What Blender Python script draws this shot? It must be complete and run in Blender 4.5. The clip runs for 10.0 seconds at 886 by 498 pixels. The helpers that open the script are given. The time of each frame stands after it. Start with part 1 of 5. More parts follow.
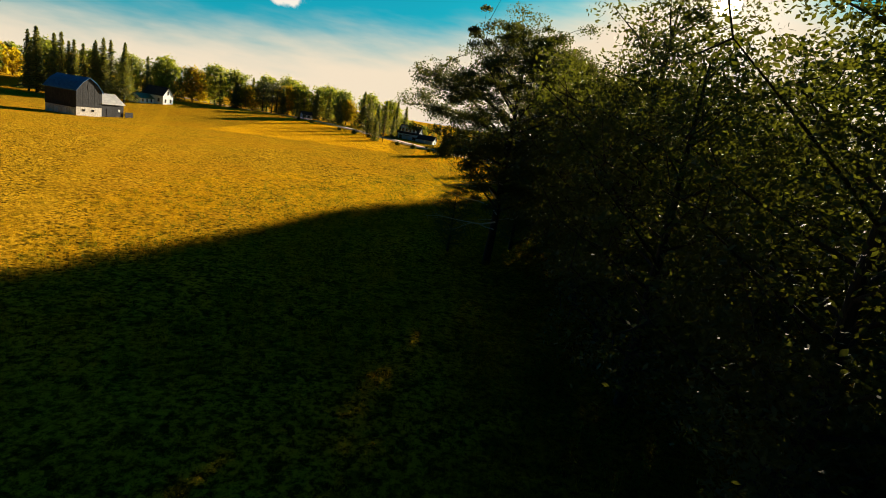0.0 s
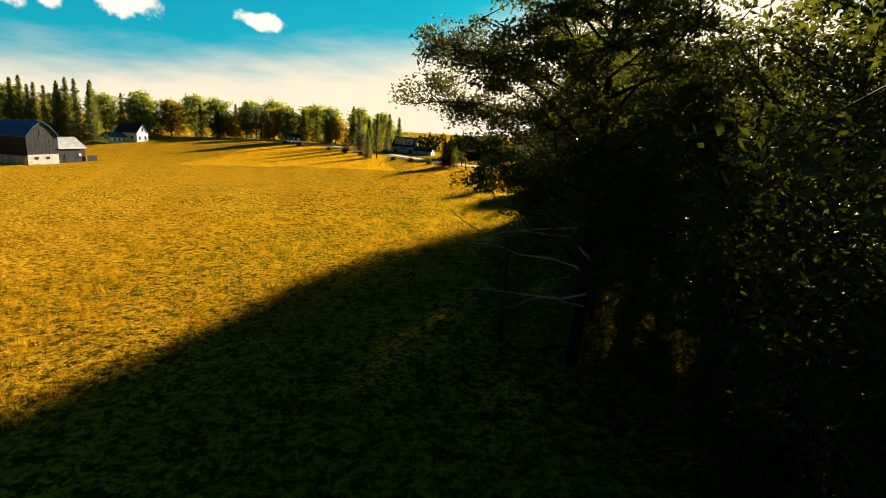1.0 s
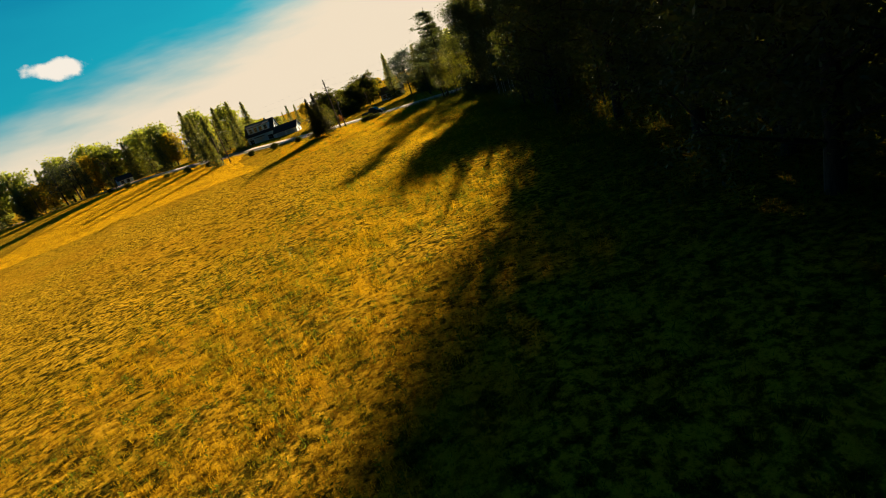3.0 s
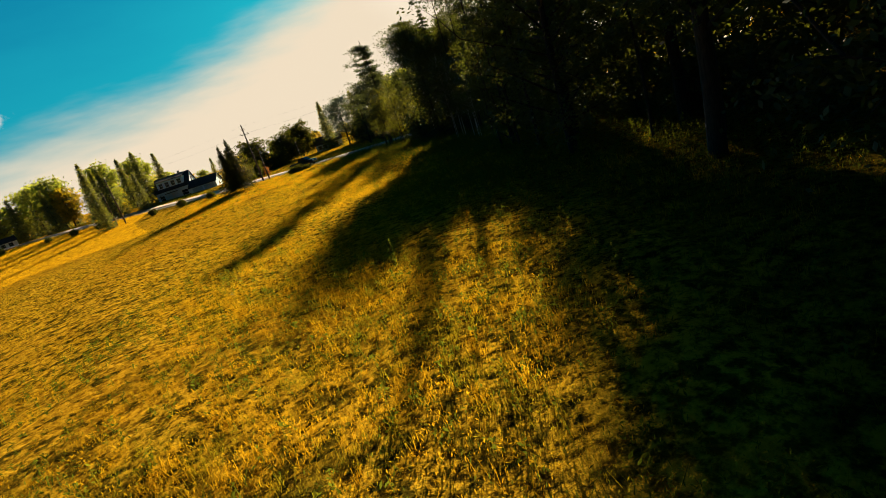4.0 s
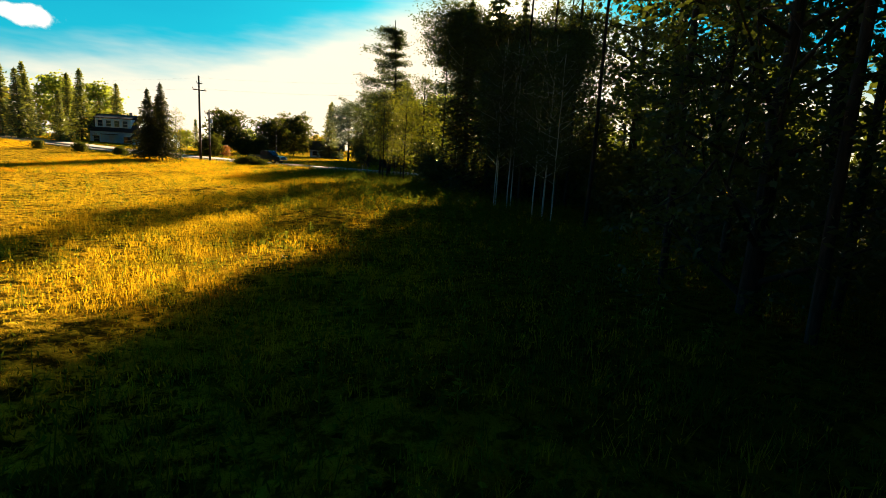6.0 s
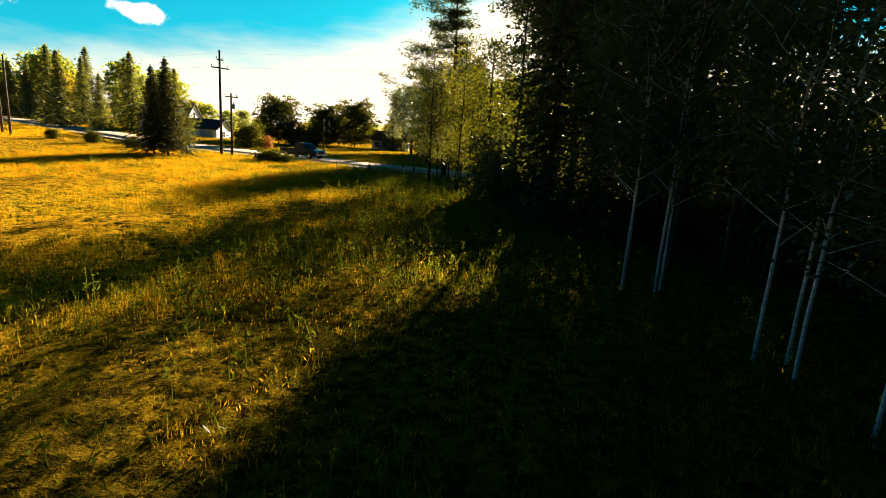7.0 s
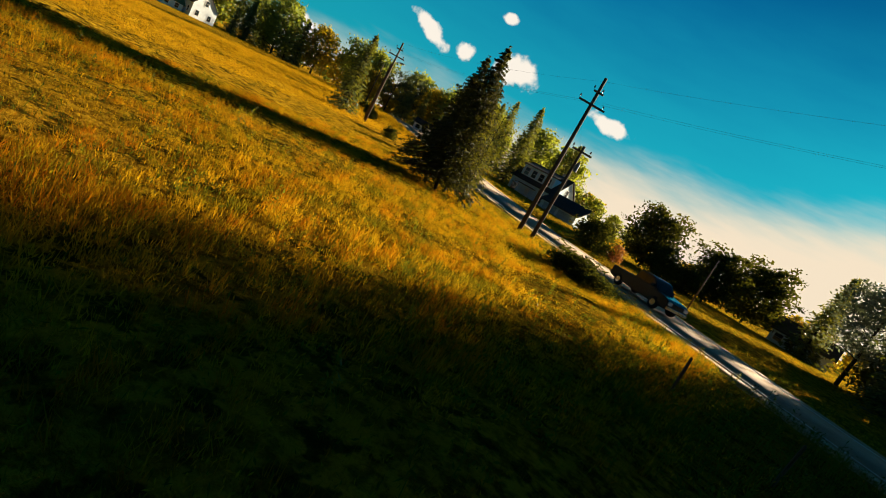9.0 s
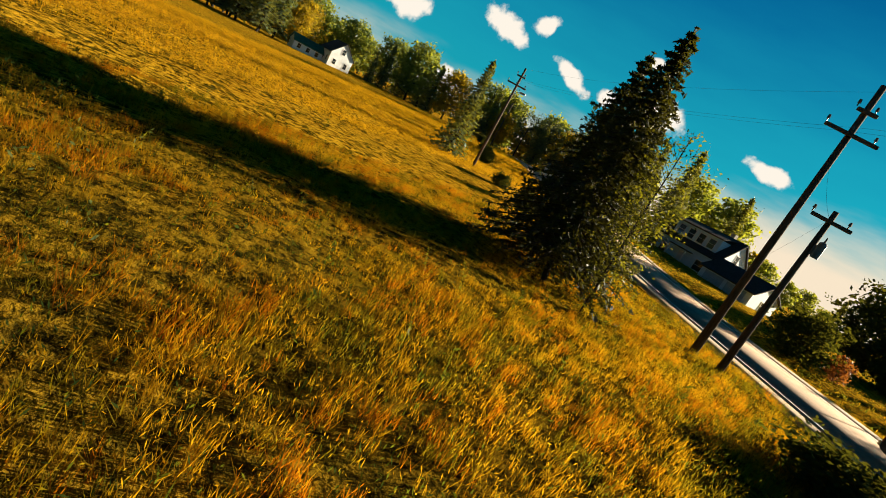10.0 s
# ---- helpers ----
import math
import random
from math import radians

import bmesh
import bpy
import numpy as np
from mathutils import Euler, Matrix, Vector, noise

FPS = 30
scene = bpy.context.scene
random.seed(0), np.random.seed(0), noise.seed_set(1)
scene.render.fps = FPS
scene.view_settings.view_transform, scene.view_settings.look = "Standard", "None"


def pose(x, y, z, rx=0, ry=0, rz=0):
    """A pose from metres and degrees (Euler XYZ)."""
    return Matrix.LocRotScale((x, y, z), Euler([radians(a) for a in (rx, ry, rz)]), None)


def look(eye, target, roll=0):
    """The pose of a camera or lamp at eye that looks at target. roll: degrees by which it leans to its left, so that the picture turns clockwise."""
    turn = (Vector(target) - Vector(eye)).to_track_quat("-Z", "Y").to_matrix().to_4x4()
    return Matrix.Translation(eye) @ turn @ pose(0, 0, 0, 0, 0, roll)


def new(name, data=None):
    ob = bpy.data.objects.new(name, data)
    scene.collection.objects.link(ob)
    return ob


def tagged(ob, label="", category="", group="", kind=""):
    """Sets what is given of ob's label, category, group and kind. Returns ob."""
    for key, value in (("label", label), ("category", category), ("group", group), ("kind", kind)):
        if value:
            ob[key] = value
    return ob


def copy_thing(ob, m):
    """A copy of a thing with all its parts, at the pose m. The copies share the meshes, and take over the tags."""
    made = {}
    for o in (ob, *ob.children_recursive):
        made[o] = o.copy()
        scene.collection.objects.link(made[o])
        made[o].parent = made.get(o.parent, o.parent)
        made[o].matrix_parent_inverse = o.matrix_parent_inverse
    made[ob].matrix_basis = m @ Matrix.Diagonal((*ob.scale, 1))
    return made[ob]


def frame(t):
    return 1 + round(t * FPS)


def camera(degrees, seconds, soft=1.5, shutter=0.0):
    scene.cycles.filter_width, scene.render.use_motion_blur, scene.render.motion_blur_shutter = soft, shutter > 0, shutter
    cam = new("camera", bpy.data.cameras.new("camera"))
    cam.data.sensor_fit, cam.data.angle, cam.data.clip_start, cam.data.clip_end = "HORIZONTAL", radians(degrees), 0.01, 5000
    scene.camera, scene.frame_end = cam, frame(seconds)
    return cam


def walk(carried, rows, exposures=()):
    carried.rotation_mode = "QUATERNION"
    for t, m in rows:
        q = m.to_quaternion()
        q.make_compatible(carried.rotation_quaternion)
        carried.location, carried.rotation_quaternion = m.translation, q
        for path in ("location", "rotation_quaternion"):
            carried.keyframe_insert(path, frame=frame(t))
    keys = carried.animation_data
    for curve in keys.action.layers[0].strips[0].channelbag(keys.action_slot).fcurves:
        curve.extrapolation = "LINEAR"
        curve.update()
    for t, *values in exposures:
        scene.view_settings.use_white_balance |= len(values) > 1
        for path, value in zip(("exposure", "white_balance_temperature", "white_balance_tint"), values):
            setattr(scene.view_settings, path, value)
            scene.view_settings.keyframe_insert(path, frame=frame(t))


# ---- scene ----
# The walk: seconds, eye, yaw, pitch, roll
EXPOSURE, SKY, SUN = 1.6, 0.335, 5.0
cam = camera(81.0, 10.0, soft=0.9)
PATH = [
    (0, (-1.443, 5.071, 10.447), -0.85, -13.44, 9.33),
    (0.5, (-2.846, 14.289, 10.168), -0.01, -12.61, 8.58),
    (1, (-3.716, 23.337, 10.287), -0.25, -12.69, 3.42),
    (1.5, (-4.132, 32.402, 10.229), 0.13, -17.15, -0.49),
    (2, (-4.447, 41.057, 9.272), 1.12, -23.16, -5.86),
    (2.5, (-4.845, 50.490, 8.054), -0.47, -21.57, -8.50),
    (3, (-4.276, 58.818, 7.344), -8.45, -19.23, -19.21),
    (4.5, (2.076, 85.011, 3.737), -21.80, -13.45, -13.43),
    (5, (4.394, 91.728, 2.932), -23.05, -9.58, -3.65),
    (5.5, (6.447, 98.220, 2.463), -21.39, -9.06, 2.77),
    (7, (15.118, 121.317, 3.340), -10.83, -11.84, 3.80),
    (7.5, (16.384, 129.828, 3.177), -1.09, -10.15, 10.21),
    (8, (17.009, 136.727, 3.131), 9.29, -10.99, 18.24),
    (8.5, (15.883, 144.768, 2.805), 19.54, -10.27, 25.14),
    (9, (14.262, 151.128, 2.902), 28.09, -10.39, 28.91),
    (9.5, (11.418, 156.956, 3.142), 36.72, -10.78, 31.75),
    (10, (7.109, 162.399, 3.456), 43.19, -13.07, 29.07),
]


def aim(eye, yaw, pitch, roll):
    """A pose at eye from degrees: yaw to the left of +y, pitch up, roll as in look()."""
    return pose(*eye) @ pose(0, 0, 0, 0, 0, yaw) @ pose(0, 0, 0, 90 + pitch, 0, 0) @ pose(0, 0, 0, 0, 0, roll)


walk(cam, [(t, aim(eye, yaw, pitch, roll)) for t, eye, yaw, pitch, roll in PATH], [(t, EXPOSURE + d) for t, d in ((0.0, -0.05), (2.0, 0.5), (3.0, -0.1), (4.5, -0.1), (5.0, 0.05), (7.0, 0.7), (7.5, 0.38), (8.0, 0.32), (8.5, 0.06), (9.5, -0.05), (10.0, 0.0))])

# ---- sky and sun ----
SUN_AZ, SUN_EL = radians(23.8), radians(14.3)
SUN_DIR = Vector((math.sin(SUN_AZ) * math.cos(SUN_EL), math.cos(SUN_AZ) * math.cos(SUN_EL), math.sin(SUN_EL)))


class Nodes:
    """Short-hand for building node trees."""

    def __init__(self, tree):
        self.t = tree
        tree.nodes.clear()

    def add(self, kind):
        return self.t.nodes.new(kind)

    def link(self, a, b):
        self.t.links.new(a, b)

    def put(self, socket, v):
        if hasattr(v, "is_output"):
            self.link(v, socket)
        else:
            socket.default_value = v

    def math(self, op, a, b=0.0, c=0.0):
        n = self.add("ShaderNodeMath")
        n.operation = op
        for s, v in zip(n.inputs, (a, b, c)):
            self.put(s, v)
        return n.outputs[0]

    def vec(self, op, a, b=(0, 0, 0)):
        n = self.add("ShaderNodeVectorMath")
        n.operation = op
        self.put(n.inputs[0], a)
        self.put(n.inputs[1], b)
        return n.outputs["Value"] if op in ("DOT_PRODUCT", "LENGTH", "DISTANCE") else n.outputs[0]

    def smooth(self, v, lo, hi, a=0.0, b=1.0):
        n = self.add("ShaderNodeMapRange")
        n.interpolation_type = "SMOOTHSTEP"
        for s, q in zip(n.inputs, (v, lo, hi, a, b)):
            self.put(s, q)
        return n.outputs[0]

    def mix(self, f, a, b, blend="MIX"):
        n = self.add("ShaderNodeMix")
        n.data_type, n.blend_type = "RGBA", blend
        self.put(n.inputs[0], f)
        self.put(n.inputs[6], a)
        self.put(n.inputs[7], b)
        return n.outputs[2]

    def noise(self, vector, scale, detail=3.0, rough=0.55):
        n = self.add("ShaderNodeTexNoise")
        self.put(n.inputs["Vector"], vector)
        n.inputs["Scale"].default_value = scale
        n.inputs["Detail"].default_value = detail
        n.inputs["Roughness"].default_value = rough
        return n.outputs["Fac"]


def rgb(r, g, b):
    return (r, g, b, 1.0)


world = bpy.data.worlds.new("sky")
scene.world = world
world.use_nodes = True
w = Nodes(world.node_tree)
ray_to = w.add("ShaderNodeTexCoord").outputs["Generated"]
parts = w.add("ShaderNodeSeparateXYZ")
w.link(ray_to, parts.inputs[0])
deg = 180 / math.pi
elev = w.math("MULTIPLY", w.math("ARCSINE", parts.outputs[2]), deg)
azim = w.math("MULTIPLY", w.math("ARCTAN2", parts.outputs[0], parts.outputs[1]), deg)
turn = w.math("ABSOLUTE", w.math("WRAP", w.math("SUBTRACT", azim, math.degrees(SUN_AZ)), 180.0, -180.0))
glow_top = w.math("MULTIPLY_ADD", w.math("EXPONENT", w.math("DIVIDE", turn, -26.0)), 17.0, 2.0)
wisps = w.noise(w.vec("MULTIPLY", ray_to, (2.0, 2.0, 9.0)), 3.0, 4.0)
edge = w.math("ADD", w.math("SUBTRACT", elev, glow_top), w.math("MULTIPLY_ADD", wisps, 5.0, -2.5))
glow = w.smooth(edge, 3.2, -3.2)
sky = w.add("ShaderNodeTexSky")
sky.sky_type, sky.sun_disc, sky.sun_elevation, sky.sun_rotation = "NISHITA", False, SUN_EL, SUN_AZ
teal = w.mix(w.smooth(edge, 2.0, 22.0), rgb(0.008, 0.29, 0.38), rgb(0.001, 0.115, 0.27))
teal = w.mix(w.smooth(elev, 18.0, 50.0), teal, rgb(0.001, 0.020, 0.044))
air = w.mix(1.0, teal, w.mix(0.94, sky.outputs[0], rgb(1, 1, 1)), "MULTIPLY")
air = w.mix(glow, air, rgb(0.93, 0.78, 0.58))
to_sun = w.math("MULTIPLY", w.math("ARCCOSINE", w.math("MINIMUM", w.vec("DOT_PRODUCT", ray_to, tuple(SUN_DIR)), 1.0)), deg)
air = w.mix(w.smooth(to_sun, 9.0, 0.5, 0.0, 0.9), air, rgb(1.15, 1.02, 0.82))
air = w.mix(w.smooth(to_sun, 1.3, 0.5), air, rgb(9.0, 7.5, 5.0))
air = w.mix(w.smooth(to_sun, 85.0, 125.0, 0.0, 0.9), air, rgb(0.0, 0.012, 0.03))
# small fair-weather clouds: azimuth, elevation, half width, half height, lean
for c_az, c_el, c_w, c_h, lean in ((-19, 9.4, 2.2, 0.8, -0.10), (-30.4, 9.8, 2.5, 1.5, 0.1), (-40.2, 9.2, 2.2, 0.9, -0.35), (-36, 9.0, 1.1, 0.9, 0.0),
                                   (-33.3, 13.9, 0.9, 0.5, 0.0), (-45, 12.2, 1.2, 1.1, 0.3), (-48.6, 10.4, 2.6, 1.3, -0.2), (-58.6, 8.0, 2.4, 1.6, 0.0),
                                   (-51.6, 3.3, 1.6, 1.2, 0.0), (-66, 11.5, 3.0, 1.2, 0.1)):
    dx = w.math("DIVIDE", w.math("SUBTRACT", azim, c_az), c_w)
    dy = w.math("DIVIDE", w.math("SUBTRACT", w.math("SUBTRACT", elev, c_el), w.math("MULTIPLY", dx, lean * c_w)), c_h)
    far = w.math("SQRT", w.math("ADD", w.math("MULTIPLY", dx, dx), w.math("MULTIPLY", dy, dy)))
    puff = w.math("ADD", far, w.math("MULTIPLY_ADD", w.noise(ray_to, 42.0, 4.0), 1.5, -0.75))
    air = w.mix(w.smooth(puff, 1.15, 0.65), air, rgb(0.98, 0.9, 0.78))
# below the horizon the world is dim earth
air = w.mix(w.smooth(elev, 0.0, -3.0), air, rgb(0.05, 0.05, 0.03))
back = w.add("ShaderNodeBackground")
w.link(air, back.inputs[0])
back.inputs[1].default_value = SKY
w.link(back.outputs[0], w.add("ShaderNodeOutputWorld").inputs[0])

sun = new("sun", bpy.data.lights.new("sun", "SUN"))
sun.data.energy, sun.data.angle, sun.data.color = SUN, radians(0.53), (1.0, 0.83, 0.58)
sun.matrix_world = look((0, 0, 60), Vector((0, 0, 60)) - SUN_DIR)


# ---- materials ----
def material(name, rough=0.8, metal=0.0):
    m = bpy.data.materials.new(name)
    m.use_nodes = True
    n = Nodes(m.node_tree)
    b = n.add("ShaderNodeBsdfPrincipled")
    b.inputs["Roughness"].default_value, b.inputs["Metallic"].default_value = rough, metal
    n.link(b.outputs[0], n.add("ShaderNodeOutputMaterial").inputs[0])
    return m, n, b


def surface(name, dark, light, scale, rough=0.8, metal=0.0, bump=0.0, stretch=(1, 1, 1), stain=0.25):
    """Paint, wood, metal or stone with grain and broad stains in real-world size."""
    m, n, b = material(name, rough, metal)
    b.inputs["Specular IOR Level"].default_value = 0.1 if rough > 0.95 else 0.4
    place = n.vec("MULTIPLY", n.add("ShaderNodeTexCoord").outputs["Object"], stretch)
    grain = n.noise(place, scale, 5.0)
    broad = n.noise(n.add("ShaderNodeNewGeometry").outputs["Position"], 0.6, 3.0)
    col = n.mix(n.smooth(grain, 0.3, 0.7), rgb(*dark), rgb(*light))
    col = n.mix(n.smooth(broad, 0.4, 0.75, 0.0, stain), col, rgb(*(c * 0.45 for c in dark)))
    n.link(col, b.inputs["Base Color"])
    if bump:
        bp = n.add("ShaderNodeBump")
        bp.inputs["Strength"].default_value, bp.inputs["Distance"].default_value = bump, 0.02
        n.link(grain, bp.inputs["Height"])
        n.link(bp.outputs[0], b.inputs["Normal"])
    return m


def leafy(name, dark, light, lit, through_share=0.45, patch=0.35, rough=0.55, second=None):
    """Leaves: each one its own tone, broad patches in the crown, light passes through."""
    m, n, b = material(name, rough)
    geo = n.add("ShaderNodeNewGeometry")
    each = geo.outputs["Random Per Island"]
    broad = n.noise(geo.outputs["Position"], patch, 2.0)
    mixf = n.math("ADD", n.math("MULTIPLY", each, 0.55), n.math("MULTIPLY", n.smooth(broad, 0.35, 0.65), 0.45))
    col = n.mix(mixf, rgb(*dark), rgb(*light))
    lit_col = n.mix(mixf, rgb(*(0.6 * v for v in lit)), rgb(*lit))
    if second:
        share = n.smooth(n.noise(geo.outputs["Position"], 0.75, 3.0), 0.48, 0.57, 0.0, 0.75)
        tone = n.math("MULTIPLY_ADD", each, 0.9, 0.5)
        col = n.mix(share, col, n.vec("MULTIPLY", second[0], n.vec("MULTIPLY", (1, 1, 1), tone)))
        lit_col = n.mix(share, lit_col, n.vec("MULTIPLY", second[1], n.vec("MULTIPLY", (1, 1, 1), tone)))
    n.link(col, b.inputs["Base Color"])
    b.inputs["Specular IOR Level"].default_value = 0.2 if rough < 0.8 else 0.0
    tr = n.add("ShaderNodeBsdfTranslucent")
    n.link(lit_col, tr.inputs[0])
    mx = n.add("ShaderNodeMixShader")
    mx.inputs[0].default_value = through_share
    out = [q for q in n.t.nodes if q.type == "OUTPUT_MATERIAL"][0]
    n.link(b.outputs[0], mx.inputs[1])
    n.link(tr.outputs[0], mx.inputs[2])
    n.link(mx.outputs[0], out.inputs[0])
    return m


MAPLE = leafy("maple leaves", (0.035, 0.095, 0.060), (0.22, 0.28, 0.050), (0.50, 0.52, 0.040), 0.5)
SILVER = leafy("silvery leaves", (0.07, 0.11, 0.09), (0.24, 0.30, 0.24), (0.25, 0.28, 0.12), 0.25)
GOLD = leafy("turning leaves", (0.030, 0.050, 0.012), (0.45, 0.32, 0.02), (0.75, 0.54, 0.015), 0.48)
SPRUCE = leafy("spruce needles", (0.040, 0.110, 0.090), (0.17, 0.19, 0.045), (0.38, 0.36, 0.030), 0.36)
DARKSPRUCE = leafy("dark spruce needles", (0.006, 0.018, 0.012), (0.034, 0.050, 0.018), (0.22, 0.20, 0.012), 0.2)
PINE = leafy("pine needles", (0.012, 0.034, 0.024), (0.06, 0.085, 0.030), (0.14, 0.16, 0.03), 0.3)
SAPLING = leafy("sapling leaves", (0.014, 0.034, 0.010), (0.100, 0.118, 0.016), (0.35, 0.325, 0.014), 0.42)
HEDGE = leafy("dark hedge leaves", (0.010, 0.028, 0.015), (0.060, 0.084, 0.024), (0.24, 0.23, 0.018), 0.22, rough=0.85)
WOODS = leafy("woodland leaves", (0.010, 0.026, 0.016), (0.050, 0.075, 0.026), (0.21, 0.225, 0.018), 0.25, rough=0.62)
GRASS = leafy("dry grass", (0.026, 0.018, 0.003), (0.34, 0.190, 0.008), (0.86, 0.465, 0.010), 0.55, 0.45, 0.9, ((0.050, 0.052, 0.006), (0.20, 0.19, 0.008)))
STRAW = leafy("pale straw", (0.20, 0.10, 0.006), (0.60, 0.33, 0.014), (0.95, 0.52, 0.010), 0.58, 0.45, 0.9)
RUST = leafy("rust-coloured grass", (0.045, 0.018, 0.003), (0.36, 0.135, 0.008), (0.85, 0.30, 0.006), 0.5, 0.45, 0.9)
WEED = leafy("green weeds", (0.007, 0.018, 0.005), (0.046, 0.072, 0.014), (0.20, 0.225, 0.014), 0.42, 0.45, 0.85)
RED = leafy("reddish leaves", (0.10, 0.03, 0.01), (0.30, 0.10, 0.02), (0.4, 0.14, 0.02))
BARK = surface("bark", (0.010, 0.008, 0.007), (0.038, 0.030, 0.023), 6.0, 0.95, bump=0.8, stretch=(3, 3, 0.6))
BIRCH = surface("birch bark", (0.30, 0.29, 0.27), (0.62, 0.60, 0.56), 3.0, 0.8, bump=0.3, stretch=(1, 1, 5), stain=0.6)
DEADWOOD = surface("dead wood", (0.24, 0.23, 0.22), (0.52, 0.50, 0.48), 9.0, 0.9, bump=0.4, stretch=(1, 1, 0.3))
POLE = surface("weathered pole wood", (0.045, 0.032, 0.022), (0.17, 0.125, 0.085), 14.0, 0.9, bump=0.5, stretch=(4, 4, 0.25))
STEEL = surface("galvanised steel", (0.22, 0.23, 0.24), (0.40, 0.41, 0.42), 20.0, 0.45, 0.8)
CERAMIC = surface("brown porcelain", (0.08, 0.05, 0.04), (0.2, 0.15, 0.12), 20.0, 0.25)
WIRE = surface("bare wire", (0.05, 0.05, 0.055), (0.12, 0.12, 0.13), 20.0, 0.5, 0.6)
TANK = surface("grey transformer paint", (0.12, 0.16, 0.19), (0.20, 0.24, 0.27), 5.0, 0.4, 0.2)
BARNWOOD = surface("weathered barn boards", (0.012, 0.014, 0.018), (0.052, 0.056, 0.066), 3.0, 0.95, bump=0.6, stretch=(6, 6, 0.4))
BLUEROOF = surface("blue metal roofing", (0.040, 0.15, 0.33), (0.07, 0.23, 0.44), 1.5, 0.35, 0.3)
PALEROOF = surface("pale metal roofing", (0.55, 0.55, 0.54), (0.78, 0.77, 0.74), 1.5, 0.4, 0.2)
WHITEWASH = surface("whitewashed stone", (0.48, 0.46, 0.42), (0.78, 0.75, 0.70), 2.5, 0.9, bump=0.5)
SIDING = surface("white clapboard siding", (0.76, 0.82, 0.86), (0.84, 0.90, 0.93), 2.0, 0.6, stretch=(0.3, 0.3, 6))
SHINGLE = surface("dark roof shingles", (0.018, 0.018, 0.022), (0.065, 0.062, 0.066), 8.0, 0.9, bump=0.4)
GREENROOF = surface("green metal roofing", (0.03, 0.11, 0.06), (0.07, 0.19, 0.11), 2.0, 0.4, 0.2)
BROWNROOF = surface("brown roof shingles", (0.03, 0.022, 0.018), (0.09, 0.07, 0.06), 8.0, 0.9, bump=0.4)
# white siding with the blue of sky-lit shade put into its colour
SHADESIDING = surface("white clapboard siding tinted blue for shade", (0.58, 0.76, 0.88), (0.68, 0.84, 0.93), 2.0, 0.6, stretch=(0.3, 0.3, 6))
TRIM = surface("white painted trim", (0.68, 0.68, 0.67), (0.82, 0.82, 0.80), 4.0, 0.5)
DOORBLUE = surface("pale blue garage door", (0.30, 0.46, 0.58), (0.40, 0.56, 0.66), 2.0, 0.5)
CONCRETE = surface("grey concrete", (0.25, 0.24, 0.22), (0.42, 0.40, 0.37), 4.0, 0.9, bump=0.3)
GLASS, _n, _b = material("window glass", 0.05)
_b.inputs["Base Color"].default_value = rgb(0.02, 0.03, 0.04)
_b.inputs["Specular IOR Level"].default_value = 0.8
CARPAINT = surface("dark blue car paint", (0.010, 0.030, 0.055), (0.014, 0.040, 0.070), 30.0, 0.18, 0.35)
RUBBER = surface("tyre rubber", (0.012, 0.012, 0.012), (0.03, 0.03, 0.03), 12.0, 0.9)
CHROME = surface("chrome", (0.5, 0.5, 0.5), (0.65, 0.65, 0.65), 20.0, 0.2, 1.0)
LAMPGLASS = surface("headlamp glass", (0.6, 0.62, 0.62), (0.75, 0.76, 0.76), 9.0, 0.15)
TAILGLASS = surface("red tail lamp", (0.25, 0.01, 0.01), (0.35, 0.02, 0.02), 9.0, 0.2)


